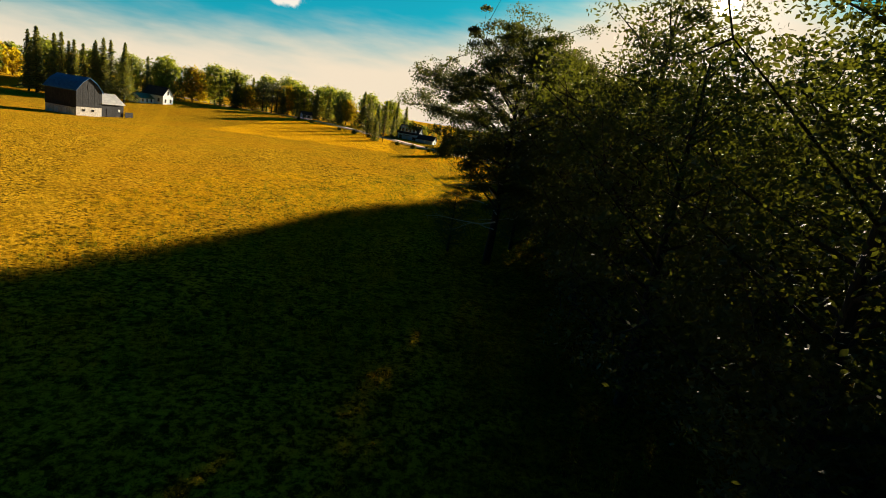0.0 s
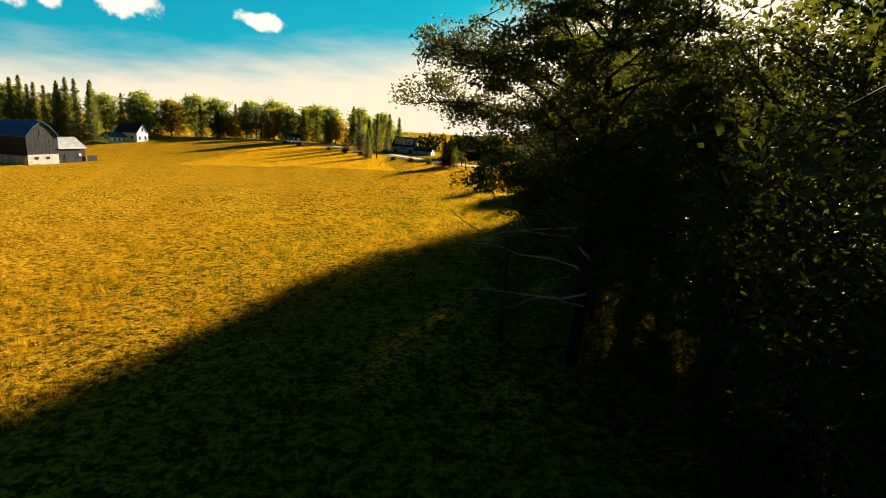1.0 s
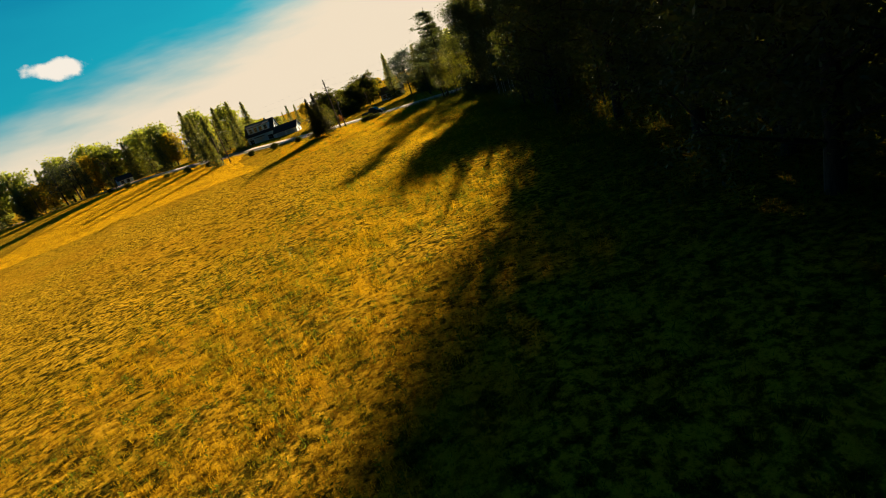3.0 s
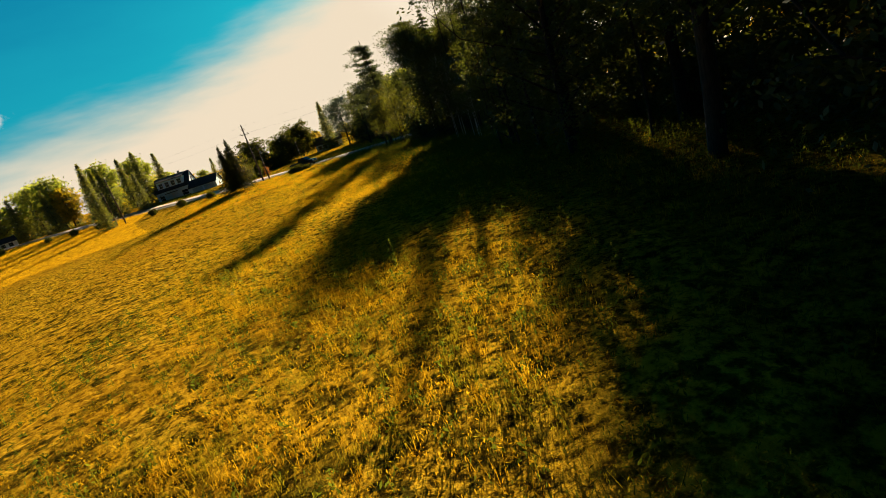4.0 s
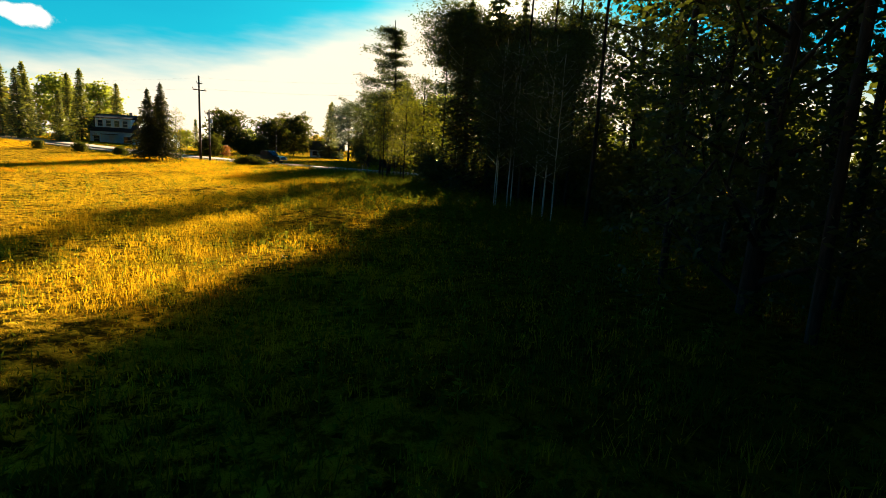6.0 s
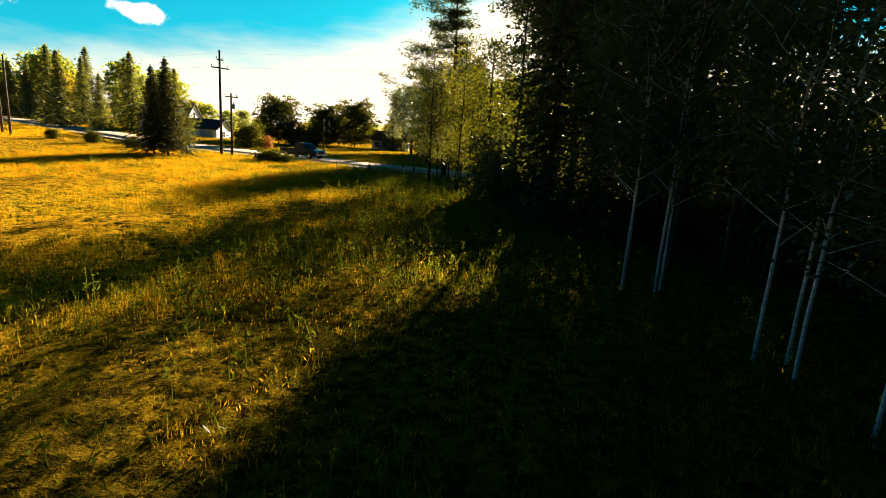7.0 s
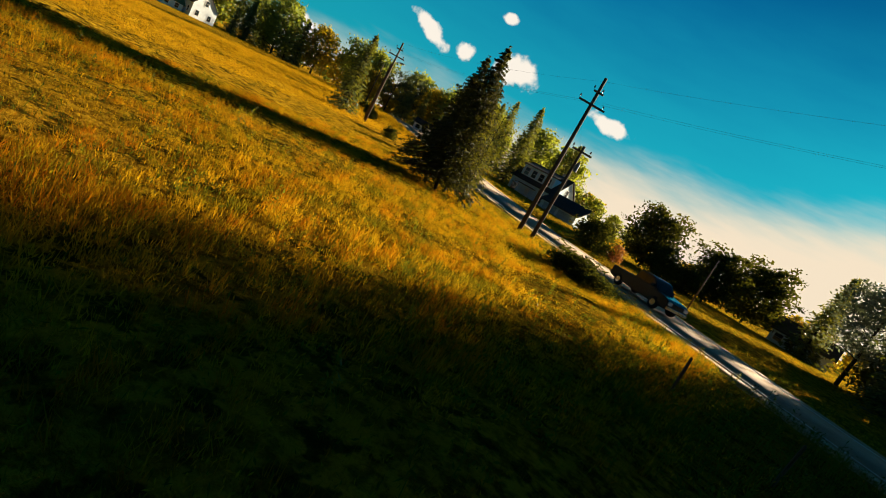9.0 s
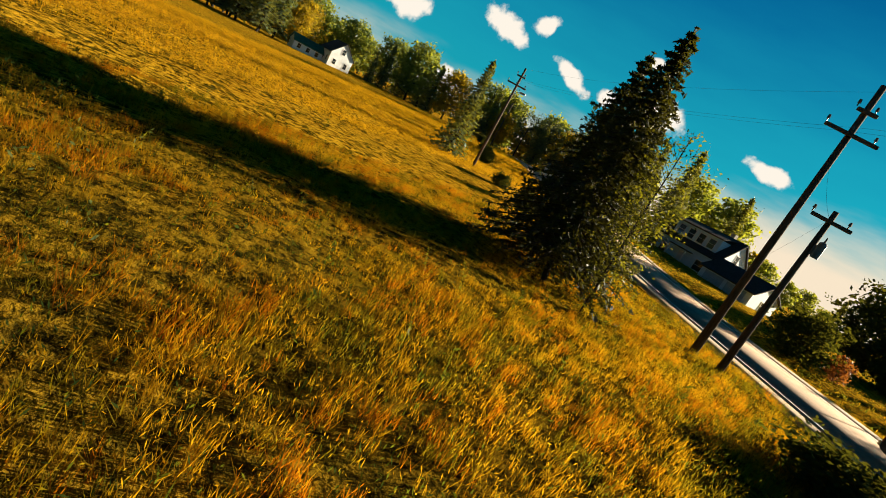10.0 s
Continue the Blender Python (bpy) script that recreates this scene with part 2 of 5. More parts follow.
def ground_material():
    m, n, b = material("meadow ground", 0.95)
    place = n.add("ShaderNodeNewGeometry").outputs["Position"]
    broad, mid, fine = n.noise(place, 0.05, 3.0), n.noise(place, 0.55, 4.0), n.noise(place, 3.4, 5.0, 0.72)
    straw = n.mix(n.smooth(fine, 0.39, 0.60), rgb(0.055, 0.034, 0.004), rgb(0.70, 0.405, 0.020))
    straw = n.mix(n.smooth(broad, 0.42, 0.62, 0.0, 0.45), straw, rgb(0.50, 0.235, 0.010))
    # green of the growth, deepened to hold the shade beside the wood
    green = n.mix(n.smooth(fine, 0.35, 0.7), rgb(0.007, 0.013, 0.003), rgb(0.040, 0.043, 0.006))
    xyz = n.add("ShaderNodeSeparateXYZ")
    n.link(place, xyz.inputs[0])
    # rank, shade-darkened green growth along the wood and in the corner by the road
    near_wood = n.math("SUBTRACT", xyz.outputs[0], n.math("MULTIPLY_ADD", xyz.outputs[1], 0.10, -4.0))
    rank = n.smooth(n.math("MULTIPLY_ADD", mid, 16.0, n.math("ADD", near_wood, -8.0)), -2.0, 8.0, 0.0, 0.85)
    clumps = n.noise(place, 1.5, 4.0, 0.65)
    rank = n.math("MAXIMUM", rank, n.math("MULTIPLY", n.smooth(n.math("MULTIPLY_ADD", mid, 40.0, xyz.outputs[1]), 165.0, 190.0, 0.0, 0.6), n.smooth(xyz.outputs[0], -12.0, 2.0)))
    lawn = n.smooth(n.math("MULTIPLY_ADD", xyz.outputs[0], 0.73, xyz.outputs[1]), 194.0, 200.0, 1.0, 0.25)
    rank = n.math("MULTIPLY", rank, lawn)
    # dark green spots: tufts, and painted shade in the gaps between them
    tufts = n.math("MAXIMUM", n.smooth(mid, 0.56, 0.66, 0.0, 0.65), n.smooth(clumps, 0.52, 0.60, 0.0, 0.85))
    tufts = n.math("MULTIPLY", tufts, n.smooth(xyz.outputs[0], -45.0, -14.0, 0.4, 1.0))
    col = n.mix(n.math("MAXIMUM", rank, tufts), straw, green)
    # a mown strip across the meadow
    along = n.math("ABSOLUTE", n.math("SUBTRACT", xyz.outputs[0], n.math("MULTIPLY_ADD", xyz.outputs[1], -0.49, -10.3)))
    col = n.mix(n.smooth(n.math("MULTIPLY_ADD", mid, 2.0, along), 3.2, 2.0, 0.0, 0.3), col, rgb(0.56, 0.31, 0.012))
    # litter and painted shade under the standing grass of the last stretch before the road
    litter_shade = n.math("MULTIPLY", n.smooth(xyz.outputs[1], 148.0, 158.0), n.smooth(xyz.outputs[0], -15.0, -7.0))
    litter_shade = n.math("MULTIPLY", litter_shade, n.smooth(n.math("MULTIPLY_ADD", xyz.outputs[0], 0.73, xyz.outputs[1]), 190.0, 184.0, 0.0, 0.3))
    col = n.mix(litter_shade, col, rgb(0.035, 0.024, 0.004))
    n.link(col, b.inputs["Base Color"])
    b.inputs["Specular IOR Level"].default_value = 0.0
    bp = n.add("ShaderNodeBump")
    bp.inputs["Strength"].default_value, bp.inputs["Distance"].default_value = 1.0, 0.5
    n.link(n.smooth(xyz.outputs[0], -40.0, -12.0, 0.8, 1.0), bp.inputs["Strength"])
    n.link(n.math("MULTIPLY_ADD", mid, 0.6, n.math("MULTIPLY", fine, 0.5)), bp.inputs["Height"])
    n.link(bp.outputs[0], b.inputs["Normal"])
    return m


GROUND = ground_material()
ASPHALT = surface("worn grey asphalt", (0.33, 0.235, 0.165), (0.46, 0.345, 0.255), 9.0, 1.0, bump=0.3, stain=0.3)
GRAVEL = surface("sandy gravel shoulder", (0.22, 0.16, 0.09), (0.42, 0.32, 0.20), 12.0, 0.95, bump=0.5)
LINEPAINT = surface("worn white road paint", (0.5, 0.5, 0.48), (0.75, 0.75, 0.72), 8.0, 0.7)


# ---- building blocks ----
def lay(x, y):
    """Height of the ground."""
    return float(lay_many(x, y))


def mesh_of(name, verts, faces, mat, smooth=False):
    """A mesh from arrays of vertices and quads or triangles."""
    me = bpy.data.meshes.new(name)
    verts, faces = np.asarray(verts, np.float32), np.asarray(faces, np.int32)
    me.vertices.add(len(verts))
    me.vertices.foreach_set("co", verts.ravel())
    k = faces.shape[1]
    me.loops.add(faces.size)
    me.loops.foreach_set("vertex_index", faces.ravel())
    me.polygons.add(len(faces))
    me.polygons.foreach_set("loop_start", np.arange(0, faces.size, k, dtype=np.int32))
    if smooth:
        me.polygons.foreach_set("use_smooth", np.ones(len(faces), bool))
    me.update(calc_edges=True)
    me.materials.append(mat)
    return me


def part(name, bm, mat, parent=None, label="", smooth=False):
    """One mesh object from a bmesh, under a thing or a part."""
    me = bpy.data.meshes.new(name)
    bm.to_mesh(me)
    bm.free()
    me.materials.append(mat)
    if smooth:
        for p in me.polygons:
            p.use_smooth = True
    ob = new(name, me)
    ob.parent = parent
    return tagged(ob, label)


def thing(name, place, label, category, group="", rz=0.0):
    ob = new(name)
    ob.empty_display_size = 0.5
    ob.matrix_basis = pose(*place, 0, 0, rz)
    return tagged(ob, label, category, group)


def box(bm, x0, y0, z0, x1, y1, z1, bevel=0.0):
    m = Matrix.Translation(((x0 + x1) / 2, (y0 + y1) / 2, (z0 + z1) / 2)) @ Matrix.Diagonal((x1 - x0, y1 - y0, z1 - z0, 1))
    made = bmesh.ops.create_cube(bm, size=1.0, matrix=m)["verts"]
    if bevel:
        edges = list({e for v in made for e in v.link_edges})
        bmesh.ops.bevel(bm, geom=edges, offset=bevel, segments=1, affect="EDGES")


def rod(bm, a, b, r0, r1=None, n=8):
    a, b = Vector(a), Vector(b)
    d = b - a
    m = Matrix.Translation((a + b) / 2) @ d.to_track_quat("Z", "Y").to_matrix().to_4x4()
    bmesh.ops.create_cone(bm, cap_ends=True, segments=n, radius1=r0, radius2=r0 if r1 is None else r1, depth=d.length, matrix=m)


def prism(bm, outline, y0, y1):
    """An outline in x and z, pulled from y0 to y1."""
    a = [bm.verts.new((x, y0, z)) for x, z in outline]
    b = [bm.verts.new((x, y1, z)) for x, z in outline]
    bm.faces.new(a)
    bm.faces.new(list(reversed(b)))
    for i in range(len(a)):
        j = (i + 1) % len(a)
        bm.faces.new((a[j], a[i], b[i], b[j]))
    bmesh.ops.recalc_face_normals(bm, faces=bm.faces)


def tube(points, radii, n=7):
    """Vertices and quads of a bent, tapered tube."""
    points, radii = np.asarray(points, float), np.asarray(radii, float)
    verts, faces = [], []
    for i, p in enumerate(points):
        d = points[min(i + 1, len(points) - 1)] - points[max(i - 1, 0)]
        d = d / (np.linalg.norm(d) + 1e-9)
        u = np.cross(d, (0.31, 0.93, 0.2))
        u /= np.linalg.norm(u) + 1e-9
        v = np.cross(d, u)
        a = np.arange(n) * 2 * math.pi / n
        verts.append(p + radii[i] * (np.cos(a)[:, None] * u + np.sin(a)[:, None] * v))
    for i in range(len(points) - 1):
        for k in range(n):
            faces.append((i * n + k, i * n + (k + 1) % n, (i + 1) * n + (k + 1) % n, (i + 1) * n + k))
    return np.concatenate(verts), np.asarray(faces)


def joined(pieces):
    verts, faces, at = [], [], 0
    for v, f in pieces:
        verts.append(v)
        faces.append(f + at)
        at += len(v)
    return np.concatenate(verts), np.concatenate(faces)


def leaves(rng, centres, size, flat=0.0, wide=0.62):
    """A rhombic leaf at each centre; flat 1 lays them level, flat -1 stands them up."""
    n = len(centres)
    u = rng.normal(size=(n, 3))
    u[:, 2] *= 1 - flat if flat >= 0 else 3.2
    u /= np.linalg.norm(u, axis=1, keepdims=True)
    t = rng.normal(size=(n, 3))
    t[:, 2] *= 1 - 0.6 * max(flat, 0.0)
    v = np.cross(u, t)
    v /= np.linalg.norm(v, axis=1, keepdims=True) + 1e-9
    if flat > 0:
        side = np.cross(u, np.tile((0, 0, 1.0), (n, 1)))
        side /= np.linalg.norm(side, axis=1, keepdims=True) + 1e-9
        v = v * (1 - flat) + side * flat
    s = size * rng.uniform(0.6, 1.35, (n, 1))
    verts = np.stack([centres - u * s, centres + v * s * wide, centres + u * s, centres - v * s * wide], 1).reshape(-1, 3)
    return verts, np.arange(4 * n).reshape(-1, 4)


def grow_limbs(rng, h, base, spread, count, radius, lean=(0, 0), rise=0.6, twigs=3):
    """A trunk with limbs and twigs; returns the tubes and the limb ends."""
    k = np.linspace(0, 1, 9)
    sway = np.cumsum(rng.normal(0, 0.02 * h / 9, (9, 2)), 0)
    trunk = np.stack([sway[:, 0] + lean[0] * k * h, sway[:, 1] + lean[1] * k * h, k * h * 0.96], 1)
    pieces = [tube(trunk, radius * (1 - 0.88 * k) + 0.01, 9)]
    ends = []
    for i in range(count):
        f = base + (0.95 - base) * (i + rng.uniform(0, 0.8)) / count
        p0 = np.array([np.interp(f, k, trunk[:, j]) for j in range(3)])
        a = i * 2.4 + rng.uniform(-0.5, 0.5)
        reach = spread * (math.sin(math.pi * min(0.97, 0.18 + 0.8 * (f - base) / (1 - base))) ** 0.7) * rng.uniform(0.7, 1.1)
        d = np.array([math.cos(a), math.sin(a), rise * rng.uniform(0.4, 1.3)])
        s = np.linspace(0, 1, 5)[:, None]
        bend = rng.normal(0, 0.08 * reach, 3)
        line = p0 + d * reach * s + bend * s**2
        r = radius * 0.35 * (1 - 0.6 * f)
        pieces.append(tube(line, r * (1 - 0.85 * s[:, 0]) + 0.006, 6))
        ends.extend(line[2:])
        for _ in range(twigs):
            q = line[rng.integers(2, 5)]
            e = q + rng.normal(0, 0.28 * reach, 3) + (0, 0, 0.1 * reach)
            pieces.append(tube(np.array([q, (q + e) / 2 + rng.normal(0, 0.05 * reach, 3), e]), (r * 0.35 + 0.004, r * 0.22 + 0.003, 0.003), 4))
            ends.append(e)
    return pieces, np.array(ends)


def tree_thing(name, trunk_mesh, crown_mesh, label, category="tree", group=""):
    ob = thing(name, (0, 0, -500), label, category, group)
    for kind, me in (("trunk", trunk_mesh), ("crown", crown_mesh)):
        if me is not None:
            new(kind, me).parent = ob
    return ob


def broadleaf(name, seed, h, spread, base, count, n_leaf, size, mat, label, radius=None, bark=BARK, clump=0.9, group="", fill=0.5, twigs=3):
    """A broad-leaved tree: leaf clumps round the limb ends and through the crown, with gaps."""
    rng = np.random.default_rng(seed)
    pieces, ends = grow_limbs(rng, h, base, spread, count, radius or 0.018 * h, twigs=twigs)
    n_fill = int(len(ends) * fill)
    mid = (base + 1) / 2 * h
    shell = rng.normal(size=(n_fill, 3))
    shell /= np.linalg.norm(shell, axis=1, keepdims=True)
    shell = shell * rng.uniform(0.55, 1.0, (n_fill, 1)) * (spread * 0.95, spread * 0.95, (1 - base) * h * 0.5) + (0, 0, mid)
    hearts = np.concatenate([ends, shell])
    hearts = hearts[hearts[:, 2] > base * h * 0.8]
    weight = rng.uniform(0.3, 1.6, len(hearts))
    pick = rng.choice(len(hearts), n_leaf, p=weight / weight.sum())
    reach = (clump * rng.uniform(0.5, 1.3, len(hearts)))[pick, None]
    off = np.clip(rng.normal(size=(n_leaf, 3)), -1.7, 1.7) * reach * (1, 1, 0.42)
    off[:, 2] -= 0.22 * np.hypot(off[:, 0], off[:, 1])
    crown = leaves(rng, hearts[pick] + off, size, 0.25)
    return tree_thing(name, mesh_of("trunk", *joined(pieces), bark, True), mesh_of("crown", *crown, mat), label, group=group)


def spruce(name, seed, h, spread, base, whorls, mat, label, size=0.2, group="", droop=0.35, per=8, dense=9, irregular=0.15):
    """A conifer: whorls of drooping boughs set with needle sprays."""
    rng = np.random.default_rng(seed)
    k = np.linspace(0, 1, 8)
    trunk = np.stack([0 * k, 0 * k, k * h], 1) + rng.normal(0, 0.01 * h, (8, 3)) * (1, 1, 0)
    pieces, spots = [tube(trunk, 0.014 * h * (1 - 0.93 * k) + 0.008, 8)], []
    for i in range(whorls):
        f = base + (1 - base) * (i / whorls) ** 0.92
        r = spread * (1 - (f - base) / (1 - base)) ** 0.85 * rng.uniform(1 - irregular, 1 + irregular) + 0.05 * spread
        for j in range(per):
            a = 2 * math.pi * (j + rng.uniform(-0.35, 0.35)) / per + i * 0.9
            rr = r * rng.uniform(1 - 2 * irregular, 1.0 + irregular)
            s = np.linspace(0, 1, 4)
            line = np.stack([np.cos(a) * rr * s, np.sin(a) * rr * s, f * h - droop * rr * s**1.3 + 0.18 * droop * rr * s**4], 1)
            pieces.append(tube(line, 0.004 * h * (1 - f) * (1 - 0.8 * s) + 0.005, 4))
            m = max(4, int(dense * (0.35 + rr / spread)))
            q = rng.uniform(0.15, 1.0, m)
            c = np.stack([np.interp(q, s, line[:, d]) for d in range(3)], 1)
            c += rng.normal(0, 1, (m, 3)) * (0.16 * rr * (1.1 - q))[:, None] * (1, 1, 0.35) - np.array([0, 0, 0.3 * size])
            spots.append(c)
    tip = np.stack([rng.normal(0, 0.03, 14), rng.normal(0, 0.03, 14), rng.uniform(0.93, 1.0, 14) * h], 1)
    crown = leaves(rng, np.concatenate(spots + [tip]), size, 0.45, 0.42)
    return tree_thing(name, mesh_of("trunk", *joined(pieces), BARK, True), mesh_of("crown", *crown, mat), label, group=group)


def white_pine(name, seed, h, label, spread=5.2, base=0.26, levels=16, side=None):
    """A tall pine with open, level plates of needles that sweep upward at the tips."""
    rng = np.random.default_rng(seed)
    k = np.linspace(0, 1, 9)
    trunk = np.stack([0.02 * h * np.sin(3 * k), 0.015 * h * np.cos(4 * k), k * h], 1)
    pieces, spots = [tube(trunk, 0.013 * h * (1 - 0.9 * k) + 0.012, 9)], []
    for i in range(levels):
        f = base + (0.98 - base) * i / levels
        top = 1 - (f - base) / (1 - base)
        for j in range(5):
            a = rng.uniform(0, 2 * math.pi)
            up = f + rng.uniform(-0.9, 0.9) * (1 - base) / levels
            rr = spread * (0.16 + 0.84 * top**0.8) * rng.uniform(0.42, 1.15)
            if side is not None:
                rr *= 0.8 + 0.4 * math.cos(a - radians(side))
            s = np.linspace(0, 1, 5)
            line = np.stack([np.cos(a) * rr * s, np.sin(a) * rr * s, min(up, 0.985) * h - 0.10 * rr * s + 0.26 * rr * s**2.6], 1)
            pieces.append(tube(line, 0.003 * h * (1.2 - f) * (1 - 0.8 * s) + 0.006, 5))
            for q in rng.uniform(0.35, 1.03, 11):
                c = np.array([np.interp(q, s, line[:, d]) for d in range(3)])
                c = c + rng.normal(0, 0.20 * spread / 4, 3) * (1, 1, 0.25)
                spots.append(c + rng.normal(0, 1, (22, 3)) * (0.34, 0.34, 0.11))
    crown = leaves(rng, np.concatenate(spots), 0.17, 0.35, 0.30)
    return tree_thing(name, mesh_of("trunk", *joined(pieces), BARK, True), mesh_of("crown", *crown, PINE), label)


def stand(ob, x, y, scale=1.0, turn=None, tall=1.0, sink=0.1, label=""):
    """A copy of a tree on the ground."""
    turn = (x * 37.7 + y * 91.3) % 360 if turn is None else turn
    c = copy_thing(ob, Matrix.LocRotScale((x, y, lay(x, y) - sink), Euler((0, 0, radians(turn))), (scale, scale, scale * tall)))
    return tagged(c, label)


def gone(*obs):
    """Takes away the patterns from which the trees were copied."""
    for ob in obs:
        for o in (*ob.children_recursive, ob):
            bpy.data.objects.remove(o)


# ---- ground and road ----
def graded(lo, hi, fine_lo, fine_hi, step):
    """Coordinates with an even step inside a range, growing outside it."""
    mid = list(np.arange(fine_lo, fine_hi, step))
    out, d, p = [], step, fine_hi
    while p < hi:
        out.append(p)
        d *= 1.12
        p += d
    low, d, p = [], step, fine_lo
    while p > lo:
        d *= 1.12
        p -= d
        low.append(p)
    return np.array(low[::-1] + mid + out + [hi])


ROAD = [Vector(p) for p in ((190, 60), (110, 113), (60, 150), (24.6, 176.0), (5, 190.4), (-11, 202.2), (-45, 233), (-90, 276), (-150, 330), (-260, 420))]


def road_side(offset, step=3.0):
    """Points along the road's middle, moved sideways."""
    pts = []
    for i in range(len(ROAD) - 1):
        p0, p1, p2, p3 = ROAD[max(i - 1, 0)], ROAD[i], ROAD[i + 1], ROAD[min(i + 2, len(ROAD) - 1)]
        count = max(2, int((p2 - p1).length / step))
        for k in range(count):
            s = k / count
            pts.append(0.5 * (2 * p1 + (p2 - p0) * s + (2 * p0 - 5 * p1 + 4 * p2 - p3) * s * s + (3 * p1 - p0 - 3 * p2 + p3) * s**3))
    out = []
    for i, p in enumerate(pts):
        d = (pts[min(i + 1, len(pts) - 1)] - pts[max(i - 1, 0)]).normalized()
        out.append((p.x + d.y * offset, p.y - d.x * offset))
    return out


ROAD_MID = np.array(road_side(0.0))


def road_gap(x, y):
    """Distance from the road's middle, for arrays."""
    x, y = np.asarray(x, float), np.asarray(y, float)
    best = np.full(x.shape, 1e9)
    for px, py in ROAD_MID[::1]:
        best = np.minimum(best, (x - px) ** 2 + (y - py) ** 2)
    return np.sqrt(best)


def lay_many(x, y):
    z = -3.5 * np.exp(-((x + 118) ** 2 + (y - 162) ** 2) / 6000) + 2.6 * np.exp(-((x + 75) ** 2 + (y - 255) ** 2) / 3600)
    return z + 0.8 * np.exp(-((x + 35) ** 2 + (y - 215) ** 2) / 1800)


def build_ground():
    xs, ys = graded(-2500, 2500, -60, 40, 1.0), graded(-2500, 2500, 0, 215, 1.0)
    gx, gy = np.meshgrid(xs, ys)
    gz = lay_many(gx, gy)
    near = np.exp(-((gx + 10) ** 2 + (gy - 110) ** 2) / (2 * 90.0**2))
    rng = np.random.default_rng(5)
    rough = np.zeros_like(gx)
    for scale, amp in ((0.21, 0.05), (0.53, 0.035), (1.3, 0.02)):
        for _ in range(4):
            a, ph = rng.uniform(0, 2 * math.pi), rng.uniform(0, 6.28)
            rough += amp * np.sin((gx * math.cos(a) + gy * math.sin(a)) * scale * 2.2 + ph)
    gap = road_gap(gx, gy)
    ditch = -0.45 * np.exp(-((gap - 8.0) / 1.6) ** 2)
    gz = gz + rough * near * np.clip((gap - 5) / 4, 0, 1) + np.where(gap < 5.2, -0.12, ditch)
    n, m = gx.shape
    verts = np.stack([gx, gy, gz], -1).reshape(-1, 3)
    i = np.arange(n * m).reshape(n, m)
    faces = np.stack([i[:-1, :-1], i[:-1, 1:], i[1:, 1:], i[1:, :-1]], -1).reshape(-1, 4)
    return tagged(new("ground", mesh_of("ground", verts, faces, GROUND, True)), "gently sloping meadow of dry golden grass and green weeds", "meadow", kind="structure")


build_ground()


def ribbon(name, a, b, lift, mat, label, category):
    """A strip along the road from one side offset to another, with edges that go down into the ground."""
    left, right = road_side(a), road_side(b)
    verts, faces = [], []
    for (x0, y0), (x1, y1) in zip(left, right):
        verts += [(x0, y0, lay(x0, y0) - 0.25), (x0, y0, lay(x0, y0) + lift), (x1, y1, lay(x1, y1) + lift), (x1, y1, lay(x1, y1) - 0.25)]
    for i in range(len(left) - 1):
        faces += [(4 * i + k, 4 * i + k + 1, 4 * i + k + 5, 4 * i + k + 4) for k in range(3)]
    return tagged(new(name, mesh_of(name, verts, faces, mat)), label, category, kind="structure")


ribbon("road", -3.1, 3.1, 0.05, ASPHALT, "worn grey asphalt country road past the meadow", "road")
ribbon("road_shoulder", -4.4, -3.1, 0.02, GRAVEL, "sandy gravel shoulder along the asphalt road", "road shoulder")
ribbon("road_shoulder", 3.1, 4.4, 0.02, GRAVEL, "sandy gravel shoulder along the asphalt road", "road shoulder")
ribbon("road_edge_line", 2.72, 2.86, 0.056, LINEPAINT, "worn white edge line painted on the asphalt", "road marking")
ribbon("road_edge_line", -2.86, -2.72, 0.056, LINEPAINT, "worn white edge line painted on the asphalt", "road marking")


# ---- trees ----
maple_far = broadleaf("maple_tree", 11, 15, 5.0, 0.10, 28, 4000, 0.42, MAPLE, "broad leafy maple tree in full green leaf beside the road", clump=1.0, fill=2.2, twigs=1)
gold_far = broadleaf("maple_tree", 12, 13.5, 4.6, 0.10, 28, 3800, 0.40, GOLD, "broad maple tree with leaves turning yellow", clump=0.95, fill=2.2, twigs=1)
round_far = broadleaf("round_tree", 13, 9, 4.3, 0.05, 34, 6500, 0.30, HEDGE, "round-headed green tree on the lawn across the road", clump=0.8, fill=1.0)
airy_far = broadleaf("airy_tree", 14, 15, 4.8, 0.30, 22, 1500, 0.27, PINE, "tall open tree with thin foliage and bare limbs", clump=0.7, fill=0.15)
silver_tree = broadleaf("silver_tree", 23, 13.6, 4.4, 0.25, 30, 9000, 0.20, SILVER, "round-headed tree with silvery leaves on a clear trunk", clump=0.7, fill=1.2)
spruce_far = spruce("spruce_tree", 15, 15, 3.4, 0.02, 30, SPRUCE, "dark pointed spruce tree", size=0.46, per=9, dense=9)
tall_spruce = spruce("spruce_tree", 16, 24, 3.9, 0.12, 30, SPRUCE, "very tall narrow spruce behind the barn", size=0.62, per=9, dense=11, irregular=0.3)
road_spruce = spruce("spruce_tree", 17, 9.2, 2.7, 0.14, 34, DARKSPRUCE, "dark spruce with a bare lower trunk beside the road", size=0.15, per=10, dense=38, irregular=0.25)
bush = broadleaf("bush", 18, 2.6, 1.6, 0.02, 22, 3600, 0.14, HEDGE, "dense dark green bush", radius=0.05, clump=0.42, fill=1.2)
red_bush = broadleaf("shrub", 19, 2.0, 0.8, 0.05, 14, 700, 0.12, RED, "small shrub with reddish leaves", radius=0.03, clump=0.3)

